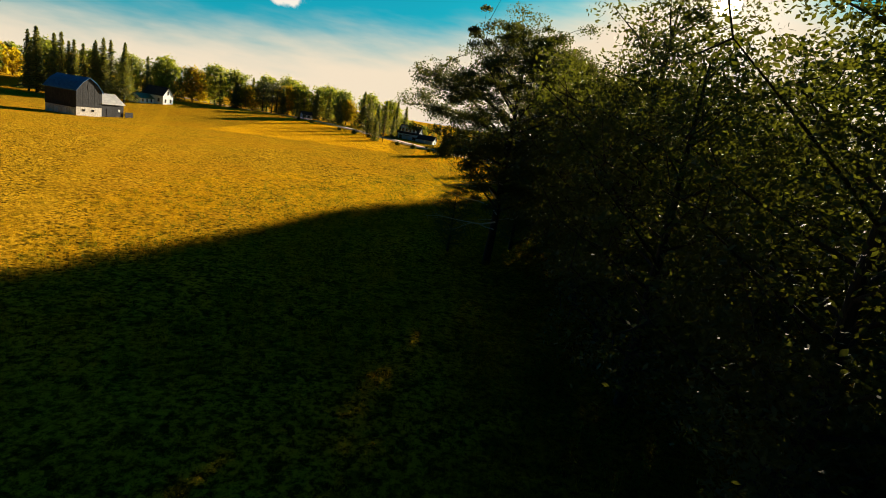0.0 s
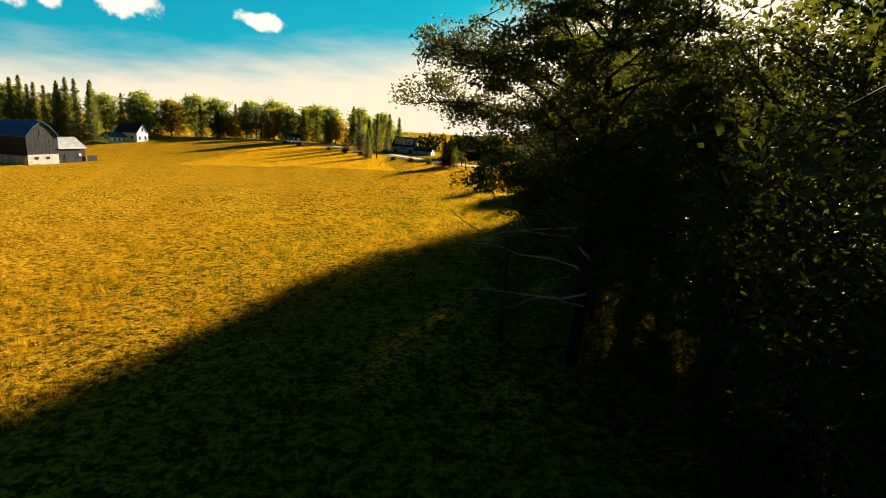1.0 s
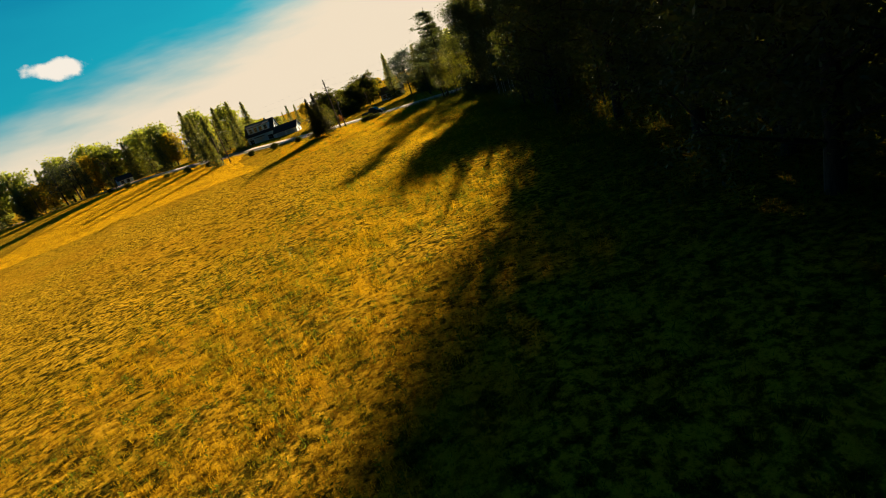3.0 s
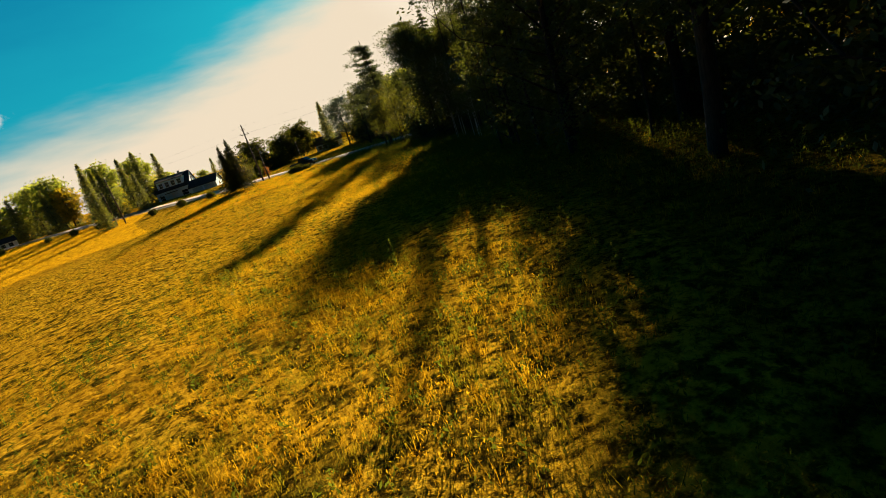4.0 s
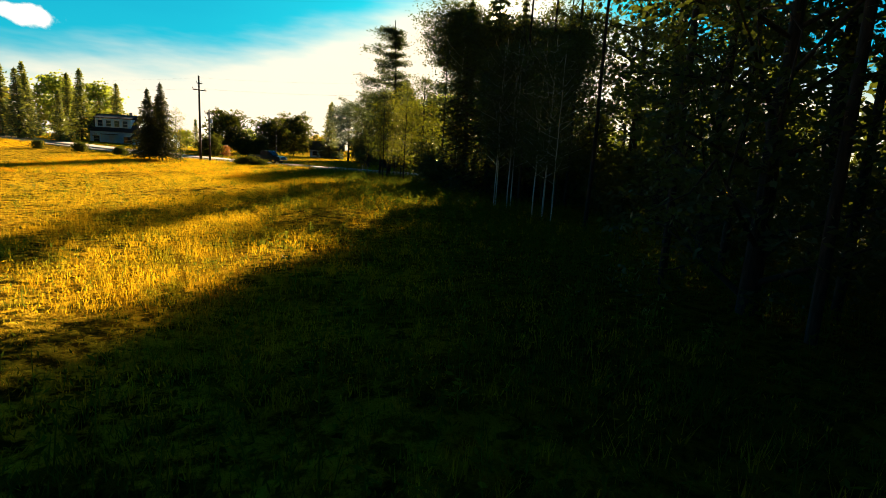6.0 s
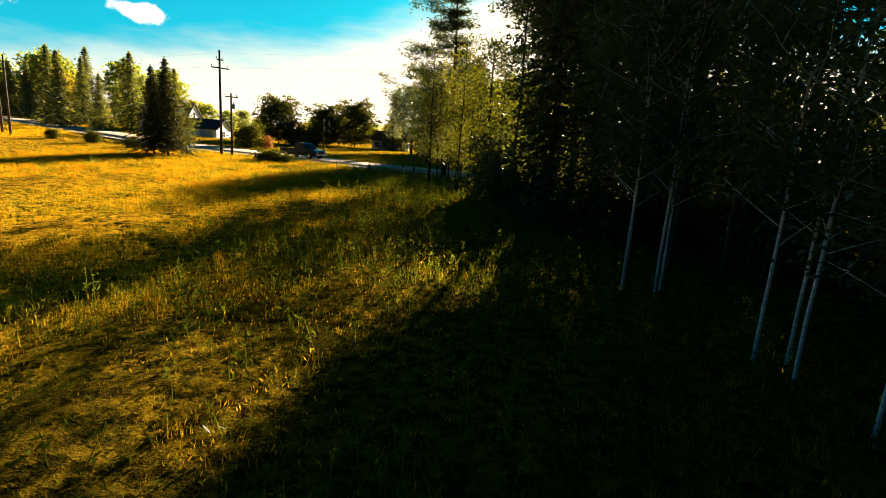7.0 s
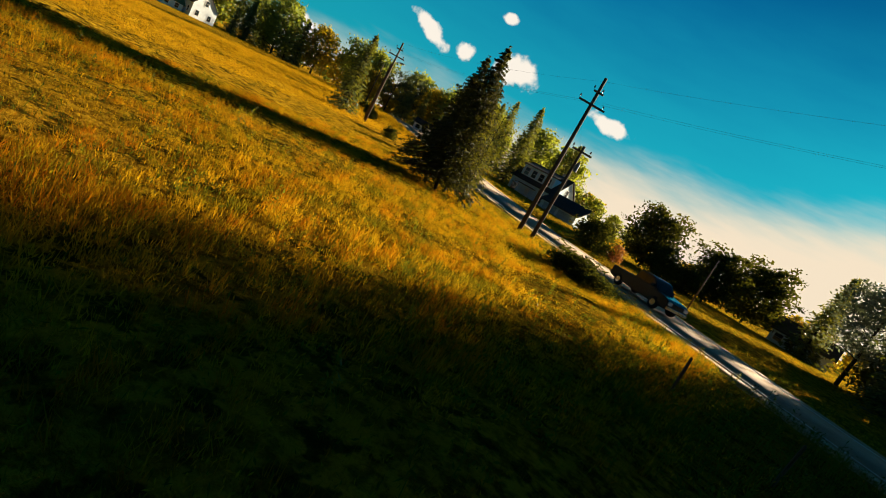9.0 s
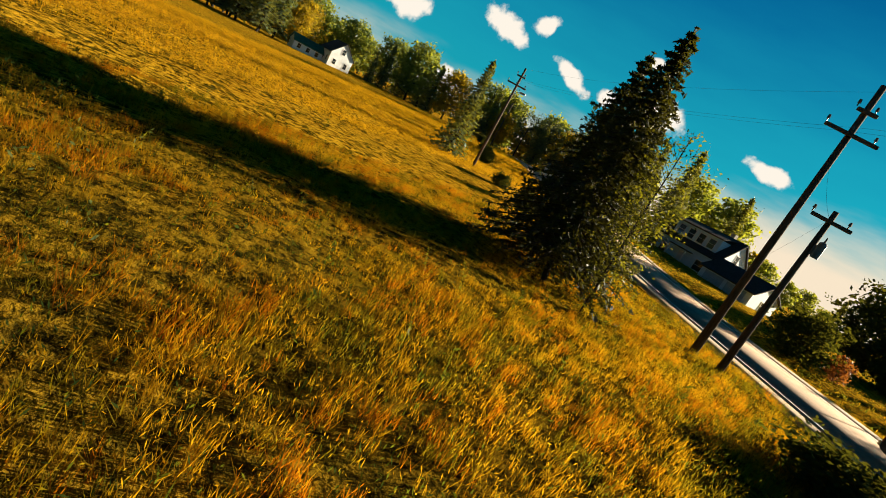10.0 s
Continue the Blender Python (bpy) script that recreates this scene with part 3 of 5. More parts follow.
wood_far = broadleaf("maple_tree", 20, 14, 5.6, 0.03, 26, 1500, 0.75, MAPLE, "broad leafy tree", clump=1.0, fill=2.2, twigs=1)
gold_wood = broadleaf("maple_tree", 21, 13, 5.2, 0.03, 18, 1400, 0.72, GOLD, "broad tree with yellowing leaves", clump=1.0, fill=2.5, twigs=0)
spruce_wood = spruce("spruce_tree", 22, 15, 3.4, 0.02, 20, SPRUCE, "dark pointed spruce tree", size=0.7, per=7, dense=5)

# far trees behind the meadow and along the road
for x, y, s in ((-165, 273, 1.15), (-147, 272, 1.25), (-122, 296, 1.2), (-87, 298, 1.05), (-178, 262, 1.1), (-135, 300, 1.3),
                (-108, 305, 1.2), (-70, 296, 1.1), (-100, 318, 1.3), (-78, 315, 1.2), (-36, 285, 1.0), (-48, 290, 1.1), (-190, 250, 1.2)):
    stand(maple_far, x, y, 1.12 * s)
for x, y, s in ((-111, 285, 0.75), (-93, 297, 1.05), (-140, 285, 1.2), (-155, 232, 0.8), (-196, 225, 1.0), (-172, 240, 1.0)):
    stand(gold_far, x, y, 1.15 * s)
stand(maple_far, -58, 270, 1.12, label="large wide maple tree, its sunny side turning gold")
stand(gold_far, -55, 267, 0.95)
stand(bush, 5.5, 222, 1.3, label="broad dark green bush beyond the road")
stand(bush, 8.0, 226, 1.3, label="broad dark green bush beyond the road")
stand(round_far, 1.7, 228, 0.93)
stand(round_far, 10.6, 234.5, 0.88)
stand(round_far, 16.5, 247.5, 1.1)
stand(silver_tree, 27.3, 225.6, 1.0)
stand(spruce_far, 30.2, 218.4, 0.9)
for x, y, s in ((32, 226, 2.3), (34, 233, 2.2)):
    stand(bush, x, y, s, label="big dark bush in the clump beyond the road")
stand(spruce_far, 25.1, 243.0, 0.92)
for x, y, s in ((44, 206, 1.0), (38, 213, 0.9), (49, 195, 1.0), (39, 228, 0.85), (43, 225, 1.0), (41, 243, 0.9)):
    stand(maple_far, x, y, s, label="leafy tree in the dark clump beyond the road")
for x, y, s in ((-101, 294, 1.08), (-97, 289, 0.95), (-104, 288, 1.0)):
    stand(airy_far, x, y, s)
for x, y, s in ((-159, 277, 1.3), (-46, 262, 1.15), (-27, 236, 0.98), (-33, 222, 0.84), (-26, 220, 0.62), (-38, 229, 0.92), (-146, 255, 0.68), (27, 255, 1.02),
                (-75, 285, 1.0), (-91, 281, 0.95), (-66, 277, 1.05), (-116, 283, 1.1), (-83, 279, 0.8), (-57, 259, 0.85), (-150, 262, 1.0),
                (-25, 256, 0.95), (-34, 252, 1.0), (-40, 246, 0.9), (-152, 285, 1.2), (-118, 310, 1.2)):
    stand(spruce_far, x, y, s, tall=1.0)
stand(spruce_far, -29.5, 195.4, 0.62, label="dark spruce tree beside the utility pole at the field edge")
for i in range(14):
    stand(tall_spruce, -157 + 2.0 * i + 0.9 * math.sin(5 * i), 199 + 1.2 * i + 4 * math.sin(9 * i), 0.90 + 0.07 * math.sin(7 * i))
stand(road_spruce, -2.6, 178.0, 0.84, tall=1.24)
stand(road_spruce, -4.2, 179.0, 0.80, tall=1.2)
stand(road_spruce, -3.3, 180.2, 0.76, tall=1.14)

stand(bush, 0.3, 204.8, 1.25, label="large round dark green bush beside the road")
for x, y, s, low in ((7.0, 178.4, 0.85, 0.62), (8.6, 177.4, 0.75, 0.55)):
    stand(bush, x, y, s, tall=low, sink=0.25, label="dark rounded bush at the edge of the meadow")
stand(red_bush, 2.9, 206.5, 1.0)
for x, y, s in ((-9, 186.5, 0.5), (-15, 191, 0.55), (-21, 194.5, 0.45), (-33, 204, 0.5), (-40, 211, 0.55), (-47, 217, 0.45), (-62, 231, 0.6), (-70, 239, 0.5)):
    stand(bush, x, y, s, label="scrubby green bush at the field edge")

# a second rank that closes the gaps behind them
rank_rng = random.Random(14)
for i in range(64):
    a = radians(-58 + 1.32 * i + rank_rng.uniform(-0.5, 0.5))
    r = rank_rng.uniform(285, 330) - 0.5 * i
    ob = rank_rng.choice((wood_far, spruce_wood, gold_wood, spruce_wood))
    x, y = -2 + r * math.sin(a), 40 + r * math.cos(a)
    size = rank_rng.uniform(1.0, 1.35) * (1.0 if x < -75 else 0.72 if x < -34 else 0.5)
    if x < 60:
        stand(ob, x, y, size, label="leafy tree in the belt behind the meadow" if ob is not spruce_wood else "")

# far woods that close the view all round
far_rng = random.Random(4)
for i in range(120):
    a = 2 * math.pi * i / 120 + far_rng.uniform(-0.015, 0.015)
    r = far_rng.uniform(330, 430)
    x, y = -20 + r * math.sin(a), 120 + r * math.cos(a)
    ob = far_rng.choice((wood_far, wood_far, gold_wood, spruce_wood))
    low = 0.6 if -40 < x < 120 and y > 300 else 1.0
    c = stand(ob, x, y, low * (far_rng.uniform(0.9, 1.35) if ob is not spruce_wood else far_rng.uniform(0.8, 1.1)))
    tagged(c, "tree in the far woods on the skyline", group="far woods")

# the wood beside the meadow
wood_a = broadleaf("woodland_tree", 31, 17, 5.2, 0.08, 36, 30000, 0.105, WOODS, "tall leafy tree at the edge of the dark wood", clump=0.62, fill=0.9)
wood_b = broadleaf("woodland_tree", 32, 15, 4.2, 0.05, 32, 13000, 0.115, WOODS, "leafy tree in the dark wood", clump=0.58, fill=0.9)
wood_c = broadleaf("woodland_tree", 33, 18, 4.0, 0.30, 22, 4200, 0.17, WOODS, "slender tall tree in the wood with bare lower trunk", clump=0.8)
edge_tree = broadleaf("woodland_tree", 34, 19, 6.0, 0.24, 44, 90000, 0.088, WOODS, "great spreading tree leaning out over the meadow's edge", clump=0.46, fill=0.7)
deep_a = broadleaf("woodland_tree", 38, 16, 4.6, 0.02, 18, 1700, 0.42, WOODS, "leafy tree deep in the dark wood", clump=0.9, fill=2.5, twigs=0)
deep_b = broadleaf("woodland_tree", 39, 15, 3.6, 0.2, 14, 1100, 0.42, WOODS, "slim tree deep in the dark wood", clump=0.9, fill=1.5, twigs=0)
high_tree = broadleaf("woodland_tree", 44, 18.6, 2.9, 0.66, 26, 9000, 0.11, WOODS, "tall tree with high crown and slim bare trunk", radius=0.09, clump=0.65, fill=0.9)
# added shade caster: overly tall, so that its crown stays out of view
shade_tree = broadleaf("woodland_tree", 46, 27.0, 3.1, 0.63, 30, 12000, 0.12, WOODS, "very tall slender tree added for shade, its crown above view", radius=0.085, clump=0.7, fill=1.2)
under = broadleaf("undergrowth_shrub", 35, 3.4, 2.0, 0.02, 14, 1300, 0.17, WOODS, "tangled shrub under the trees of the wood", radius=0.05, clump=0.5, fill=1.4, twigs=1)
birch = broadleaf("birch_tree", 36, 13, 2.2, 0.24, 22, 3000, 0.11, WOODS, "slim white birch at the edge of the wood", radius=0.042, bark=BIRCH, clump=0.6)
dark_spruce = spruce("spruce_tree", 45, 15, 3.0, 0.03, 34, WOODS, "dark dense spruce at the edge of the wood", size=0.24, per=10, dense=16, irregular=0.3)
sapling = broadleaf("sapling", 37, 8.6, 1.5, 0.22, 34, 2300, 0.070, SAPLING, "young sapling with yellow-green leaves", radius=0.05, clump=0.34)
pine_a = white_pine("white_pine", 41, 17.5, "tall white pine with open level boughs", spread=5.6, base=0.34, levels=15, side=156)
pine_b = white_pine("white_pine", 42, 16.0, "white pine behind the saplings", spread=3.8, base=0.46, levels=11)


def open_to_sun(x, y):
    """Greatest height of growth in the gaps of the wood through which the low sun reaches the meadow."""
    across, along = 0.915 * x - 0.404 * y, 0.404 * x + 0.915 * y
    for lo, hi, reach in ((-44.8, -40.5, 126.0), (-37.2, -28.5, 88.0)):
        if lo < across < hi and along > 95:
            return max(1.5, 0.25 * (along - reach))
    return 99.0


# trees added mostly out of sight behind the pine, casting the meadow's shade band
for x, y, s, h in ((35.2, 206.6, 2.2, 0.50), (36.2, 209.6, 2.2, 0.53)):
    stand(dark_spruce, x, y, s, tall=h, label="tall dense spruce added beyond the road to shade the meadow")
for x, y, s in ((25.7, 192.3, 0.85), (28.9, 193.8, 0.9), (29.2, 197.5, 0.95), (31.8, 198.4, 1.0), (34.2, 203.0, 0.84)):
    stand(wood_b, x, y, s, label="leafy tree in the dark clump beyond the road")
for x, y, s in ((41.4, 204.0, 0.9), (36.2, 214.8, 0.82), (42.0, 210.0, 0.95)):
    stand(deep_a, x, y, s, label="leafy tree in the dark clump beyond the road")
great_tree = stand(edge_tree, 2.8, 46.5, 1.0, turn=0)


def leafy_limb(tree, seed, root, tip, n_leaf, size):
    """A long limb with side shoots and hanging sprays of leaves, in the tree's own measure."""
    rng = np.random.default_rng(seed)
    root, tip = np.array(root, float), np.array(tip, float)
    t = np.linspace(0, 1, 9)[:, None]
    line = root + (tip - root) * t + np.cumsum(rng.normal(0, 0.10, (9, 3)), 0) * (t > 0) + (0, 0, 0.9) * np.sin(math.pi * t)
    pieces, hearts = [tube(line, 0.11 * (1 - 0.9 * t[:, 0]) + 0.01, 7)], []
    for k in range(26):
        f = rng.uniform(0.25, 1.0)
        p = np.array([np.interp(f, t[:, 0], line[:, j]) for j in range(3)])
        e = p + rng.normal(0, 1, 3) * (0.9, 0.9, 0.55) + (tip - root) * 0.07
        mid = (p + e) / 2 + rng.normal(0, 0.12, 3)
        pieces.append(tube(np.array([p, mid, e]), (0.030, 0.018, 0.004), 5))
        hearts += [mid, e, e + rng.normal(0, 0.3, 3)]
    hearts = np.array(hearts)
    pick = rng.integers(0, len(hearts), n_leaf)
    off = np.clip(rng.normal(0, 1, (n_leaf, 3)), -1.8, 1.8) * (0.34, 0.34, 0.15)
    off[:, 2] -= 0.3 * np.hypot(off[:, 0], off[:, 1])
    limb = new("limb", mesh_of("limb", *joined(pieces), BARK, True))
    limb.parent = tree
    new("foliage", mesh_of("foliage", *leaves(rng, hearts[pick] + off, size, 0.25), WOODS)).parent = limb


leafy_limb(great_tree, 91, (0, 0, 10.2), (-8.2, 0.6, 11.4), 5200, 0.085)
leafy_limb(great_tree, 92, (0, 0, 11.6), (-7.0, 2.6, 14.2), 4200, 0.085)
leafy_limb(great_tree, 93, (0, 0, 9.6), (-6.4, -1.6, 13.0), 3600, 0.085)
stand(wood_b, -0.4, 48.5, 0.42, label="low leafy young tree under the great spreading tree")
stand(edge_tree, 12, 62, 0.9)
stand(wood_a, 8.6, 33, 1.08)
stand(wood_a, 9.5, 18, 1.0)
stand(wood_b, 5.5, 53, 0.72)
stand(wood_a, 9.5, 71, 1.0)
stand(wood_a, 13, 81, 1.12)
stand(edge_tree, 15.2, 91.5, 1.0)
stand(wood_b, 15.5, 101, 1.0)
stand(wood_b, 8.5, 39.5, 1.1)
stand(wood_b, 9.5, 57, 1.0)
stand(wood_b, 7.5, 25.5, 1.0)
stand(wood_b, 10.5, 65, 1.0)
stand(wood_b, 12, 75, 1.0)
stand(wood_b, 10.5, 48, 1.1)
stand(edge_tree, 19.8, 107, 0.88)
stand(wood_b, 22.8, 118.2, 0.78)
stand(wood_b, 18.0, 112.3, 0.70)
stand(high_tree, 22.0, 123.7, 0.95)
stand(high_tree, 20.0, 112.0, 1.0)
stand(high_tree, 21.6, 116.4, 0.98, tall=1.1)
stand(wood_c, 24.8, 157.8, 0.6)
stand(wood_c, 21.6, 163.4, 0.42)
wood_rng = random.Random(8)
for row in range(8):
    for k in range(20):
        x = 14 + row * 6.5 + wood_rng.uniform(-1.8, 1.8)
        y = -25 + k * 9.2 + (row % 2) * 4 + wood_rng.uniform(-2.5, 2.5)
        kind = wood_rng.choice((wood_b, wood_c, wood_c)) if x < 27 else wood_rng.choice((deep_a, deep_a, deep_b))
        size = wood_rng.uniform(0.85, 1.1) * (1.0 if x < 30 else 0.8 if y < 126 else 0.55)
        if x < 22.5 + 1.2 * math.sin(y) - 0.11 * max(0.0, 110 - y) or y > 163 - 0.5 * (x - 22):
            continue
        if open_to_sun(x, y) < 40:
            top = open_to_sun(x, y)
            kind, size = (wood_b, min(1.0, top / 15.5)) if y < 118 else (high_tree, min(1.0, top / 18.5)) if top > 8 else (under, 0.45)
        if y > 143 and x < 25.5:
            continue
        stand(kind, x, y, size)
for x, y, s in ((30.5, 132.0, 0.95), (24.2, 115.6, 1.0)):
    stand(wood_c, x, y, s)
for x, y, s in ((25.4, 142.6, 0.72), (28.2, 136.8, 0.66), (30.6, 141.0, 0.72), (24.3, 149.4, 0.86), (25.5, 148.4, 0.84)):
    stand(high_tree, x, y, s)
# added to cast the shade edge across the middle of the meadow
for x, y, s in ((24.4, 134.7, 0.97), (25.7, 134.1, 1.0), (27.0, 133.5, 1.12)):
    stand(shade_tree, x, y, s)
# added to shade the near end of the meadow
for x, y, s in ((18.2, 114.7, 1.0), (17.6, 110.7, 1.0), (17.2, 107.2, 1.02), (17.6, 104.0, 1.0), (17.7, 97.6, 0.94), (18.4, 94.0, 0.92)):
    stand(shade_tree, x, y, s)
for x, y, s, h in ((23.9, 143.4, 0.80, 1.20), (25.0, 140.9, 0.90, 1.18), (26.3, 139.4, 0.80, 1.15)):
    stand(dark_spruce, x, y, s, tall=h)
for x, y, s in ((27.3, 138.6, 0.86), (28.8, 137.5, 0.95)):
    stand(wood_b, x, y, s)
for x, y, s in ((36, 156, 0.42), (41, 151, 0.5), (43, 142, 0.55), (40, 163, 0.4), (48, 150, 0.5), (50, 160, 0.45)):
    stand(deep_a, x, y, s)
for k in range(90):
    y = 15 + k * 1.5 + wood_rng.uniform(-1, 1)
    x = 23.0 - 0.13 * max(0.0, 118 - y) + wood_rng.uniform(-0.6, 7.5)
    stand(under, x + (3.5 if y > 118 else 0.0), y, wood_rng.uniform(0.5, 1.1))
for k in range(22):
    y = 142 + 1.1 * k + wood_rng.uniform(-0.6, 0.6)
    stand(under, 27.5 + 0.06 * k + wood_rng.uniform(0, 6.5), y, wood_rng.uniform(0.6, 1.0))
for x, y in ((22.0, 132.9), (22.6, 132.4), (22.4, 133.6), (23.1, 133.0), (22.3, 128.8), (22.5, 128.1), (22.8, 128.6), (21.9, 126.3), (23.7, 144.3)):
    stand(birch, x, y, min(1.0, open_to_sun(x, y) / 13.5) * wood_rng.uniform(0.9, 1.0))
for x, y, s, turn in ((29.0, 150.0, 0.88, 40), (33.0, 146.5, 0.9, 130), (29.0, 158.4, 1.15, 200), (29.5, 154.2, 1.0, 280), (34.6, 160.0, 1.05, 75)):
    stand(pine_b, x, y, s, turn=turn, label="white pine among the trees at the end of the wood")
for x, y, s in ((38.8, 161.5, 1.0), (39.5, 155.5, 1.0)):
    stand(dark_spruce, x, y, s, label="dark dense spruce at the edge of the wood")
for x, y, s in ((25.0, 153.5, 1.2), (26.0, 155.4, 1.1), (24.4, 151.0, 1.15), (27.2, 157.2, 1.2), (25.6, 149.6, 1.1), (23.9, 148.4, 1.0), (26.6, 151.6, 1.25)):
    stand(under, x, y, s)
stand(pine_a, 23.3, 166.2, 1.0, turn=0)
for x, y in ((20.7, 157.6), (21.7, 160.2), (22.2, 155.0), (23.4, 157.0), (23.6, 160.6), (24.6, 154.0), (25.6, 158.8), (22.9, 159.0), (23.0, 162.4)):
    stand(sapling, x, y, wood_rng.uniform(0.75, 1.2))
stand(sapling, -1.1, 178.8, 0.8, label="small yellowing tree beside the spruces")
stand(sapling, -0.5, 177.5, 0.55, label="small yellowing tree beside the spruces")
gone(silver_tree, dark_spruce, shade_tree, high_tree, wood_far, gold_wood, spruce_wood, deep_a, deep_b, maple_far, gold_far, round_far, airy_far, spruce_far, tall_spruce, road_spruce, bush, red_bush, wood_a, wood_b, wood_c, edge_tree, under, birch, sapling, pine_a, pine_b)


# ---- dead branches that reach out of the wood ----
def dead_branch(seed, root, tip, thick=1.0):
    rng = np.random.default_rng(seed)
    root, tip = np.array(root, float), np.array(tip, float)
    s = np.linspace(0, 1, 8)[:, None]
    long = np.linalg.norm(tip - root)
    line = root + (tip - root) * s + np.cumsum(rng.normal(0, 0.03 * long, (8, 3)), 0) * (s > 0)
    ob = thing("dead_branch", root, "bare grey dead branch reaching out of the wood", "branch", "dead branches")
    new("limb", mesh_of("limb", *tube(line - root, thick * (0.045 * (1 - 0.85 * s[:, 0]) + 0.006), 6), DEADWOOD, True)).parent = ob
    for _ in range(9):
        k = rng.integers(2, 8)
        e = line[k] + (tip - root) / long * rng.uniform(0.1, 0.5) * 1.2 + rng.normal(0, 0.35, 3)
        twig = np.array([line[k], (line[k] + e) / 2 + rng.normal(0, 0.06, 3), e]) - root
        new("twig", mesh_of("twig", *tube(twig, (0.014, 0.009, 0.003), 4), DEADWOOD, True)).parent = ob
    return ob


dead_branch(51, (2.9, 45.5, 6.9), (-1.6, 45.5, 6.2))
dead_branch(54, (4.6, 46.3, 9.6), (-0.6, 49.5, 9.2))
dead_branch(55, (5.5, 52.0, 3.4), (1.8, 51.0, 2.3))
dead_branch(56, (2.9, 45.6, 5.2), (-3.7, 48.4, 6.3), 1.3)
dead_branch(57, (2.9, 45.6, 4.2), (-2.8, 48.2, 5.3), 1.2)
dead_branch(58, (2.9, 45.6, 3.6), (-2.2, 48.0, 3.7), 1.3)
dead_branch(59, (2.9, 45.6, 3.0), (-1.0, 47.6, 1.9))
dead_branch(60, (2.8, 45.5, 9.4), (-2.5, 48.2, 8.4), 1.3)
dead_branch(61, (2.9, 45.5, 6.6), (0.4, 46.7, 6.8), 1.2)


# ---- utility poles ----
def cross_arm(ob, z, half, angle, pins=2):
    bm = bmesh.new()
    box(bm, -half, -0.06, z - 0.06, half, 0.06, z + 0.06, 0.01)
    bmesh.ops.rotate(bm, verts=bm.verts, cent=(0, 0, 0), matrix=Matrix.Rotation(radians(angle), 3, "Z"))
    bmesh.ops.translate(bm, verts=bm.verts, vec=(-math.sin(radians(angle)) * -0.15, -0.15 * math.cos(radians(angle)), 0))
    arm = part("cross_arm", bm, POLE, ob)
    for i in range(pins):
        x = half * (0.9 - 1.8 * i / max(1, pins - 1))
        c, s = math.cos(radians(angle)), math.sin(radians(angle))
        bm = bmesh.new()
        rod(bm, (x * c, x * s - 0.15, z + 0.06), (x * c, x * s - 0.15, z + 0.17), 0.02, 0.02, 6)
        rod(bm, (x * c, x * s - 0.15, z + 0.17), (x * c, x * s - 0.15, z + 0.30), 0.06, 0.04, 8)
        part("insulator", bm, CERAMIC, arm, "brown porcelain insulator")


def utility_pole(x, y, h, label, arms=(), tank=False, lamp=False, r=0.15, angle=36):
    ob = thing("utility_pole", (x, y, lay(x, y)), label, "utility pole", "poles along the road")
    bm = bmesh.new()
    rod(bm, (0, 0, -0.5), (0, 0, h), r, r * 0.62, 12)
    part("shaft", bm, POLE, ob, smooth=True)
    for z, half, pins in arms:
        cross_arm(ob, z, half, angle, pins)
    if tank:
        bm = bmesh.new()
        rod(bm, (0.28, -0.10, h - 1.68), (0.28, -0.10, h - 1.15), 0.13, 0.13, 14)
        rod(bm, (0.28, -0.10, h - 1.15), (0.28, -0.10, h - 1.09), 0.138, 0.09, 14)
        box(bm, 0.08, -0.14, h - 1.62, 0.2, -0.06, h - 1.25)
        can = part("transformer", bm, TANK, ob, "grey transformer can")
        bm = bmesh.new()
        rod(bm, (0.28, -0.10, h - 1.09), (0.28, -0.10, h - 0.90), 0.04, 0.02, 8)
        part("bushing", bm, CERAMIC, can)
    if lamp:
        bm = bmesh.new()
        v, f = tube([(0, 0, h - 2.6), (0.8, -0.4, h - 2.2), (1.9, -1.0, h - 2.15)], (0.035, 0.03, 0.03), 6)
        bv = [bm.verts.new(p) for p in v]
        for q in f:
            bm.faces.new([bv[i] for i in q])
        arm = part("lamp_arm", bm, STEEL, ob)
        bm = bmesh.new()
        box(bm, 1.8, -1.12, h - 2.26, 2.45, -0.92, h - 2.12, 0.03)
        part("lamp_head", bm, STEEL, arm)
    return ob


utility_pole(1.1, 184.0, 11.2, "tall weathered wooden utility pole with two cross-arms", ((10.2, 0.35, 2), (9.35, 0.95, 3)), r=0.17)
utility_pole(2.3, 183.6, 6.8, "short wooden pole with a cross-arm and a transformer", ((6.4, 0.7, 2),), tank=True)
utility_pole(11.3, 204.6, 5.2, "plain grey pole on the far side of the road", r=0.09)
utility_pole(-26.6, 196.4, 9.6, "wooden utility pole with a lamp arm at the field edge", ((8.8, 0.4, 2), (8.0, 0.9, 3)), lamp=True)
utility_pole(-28.6, 198.4, 7.2, "short wooden service pole behind the utility pole", ())
utility_pole(-68.3, 240.0, 9.5, "distant wooden utility pole along the road", ((8.9, 0.9, 3),))
utility_pole(-110.0, 280.0, 9.5, "distant wooden utility pole along the road", ((8.9, 0.9, 3),))
utility_pole(40.0, 155.0, 10.5, "wooden utility pole along the road beyond the pines", ((9.9, 0.9, 3),))


def wire(a, b, sag, label="thin power line between the utility poles"):
    a, b = np.array(a), np.array(b)
    s = np.linspace(0, 1, 17)[:, None]
    line = a + (b - a) * s - np.array((0, 0, 4 * sag)) * s * (1 - s)
    ob = new("power_line", mesh_of("power_line", *tube(line, np.full(17, 0.0038), 5), WIRE))
    return tagged(ob, label, "wire", "power lines")


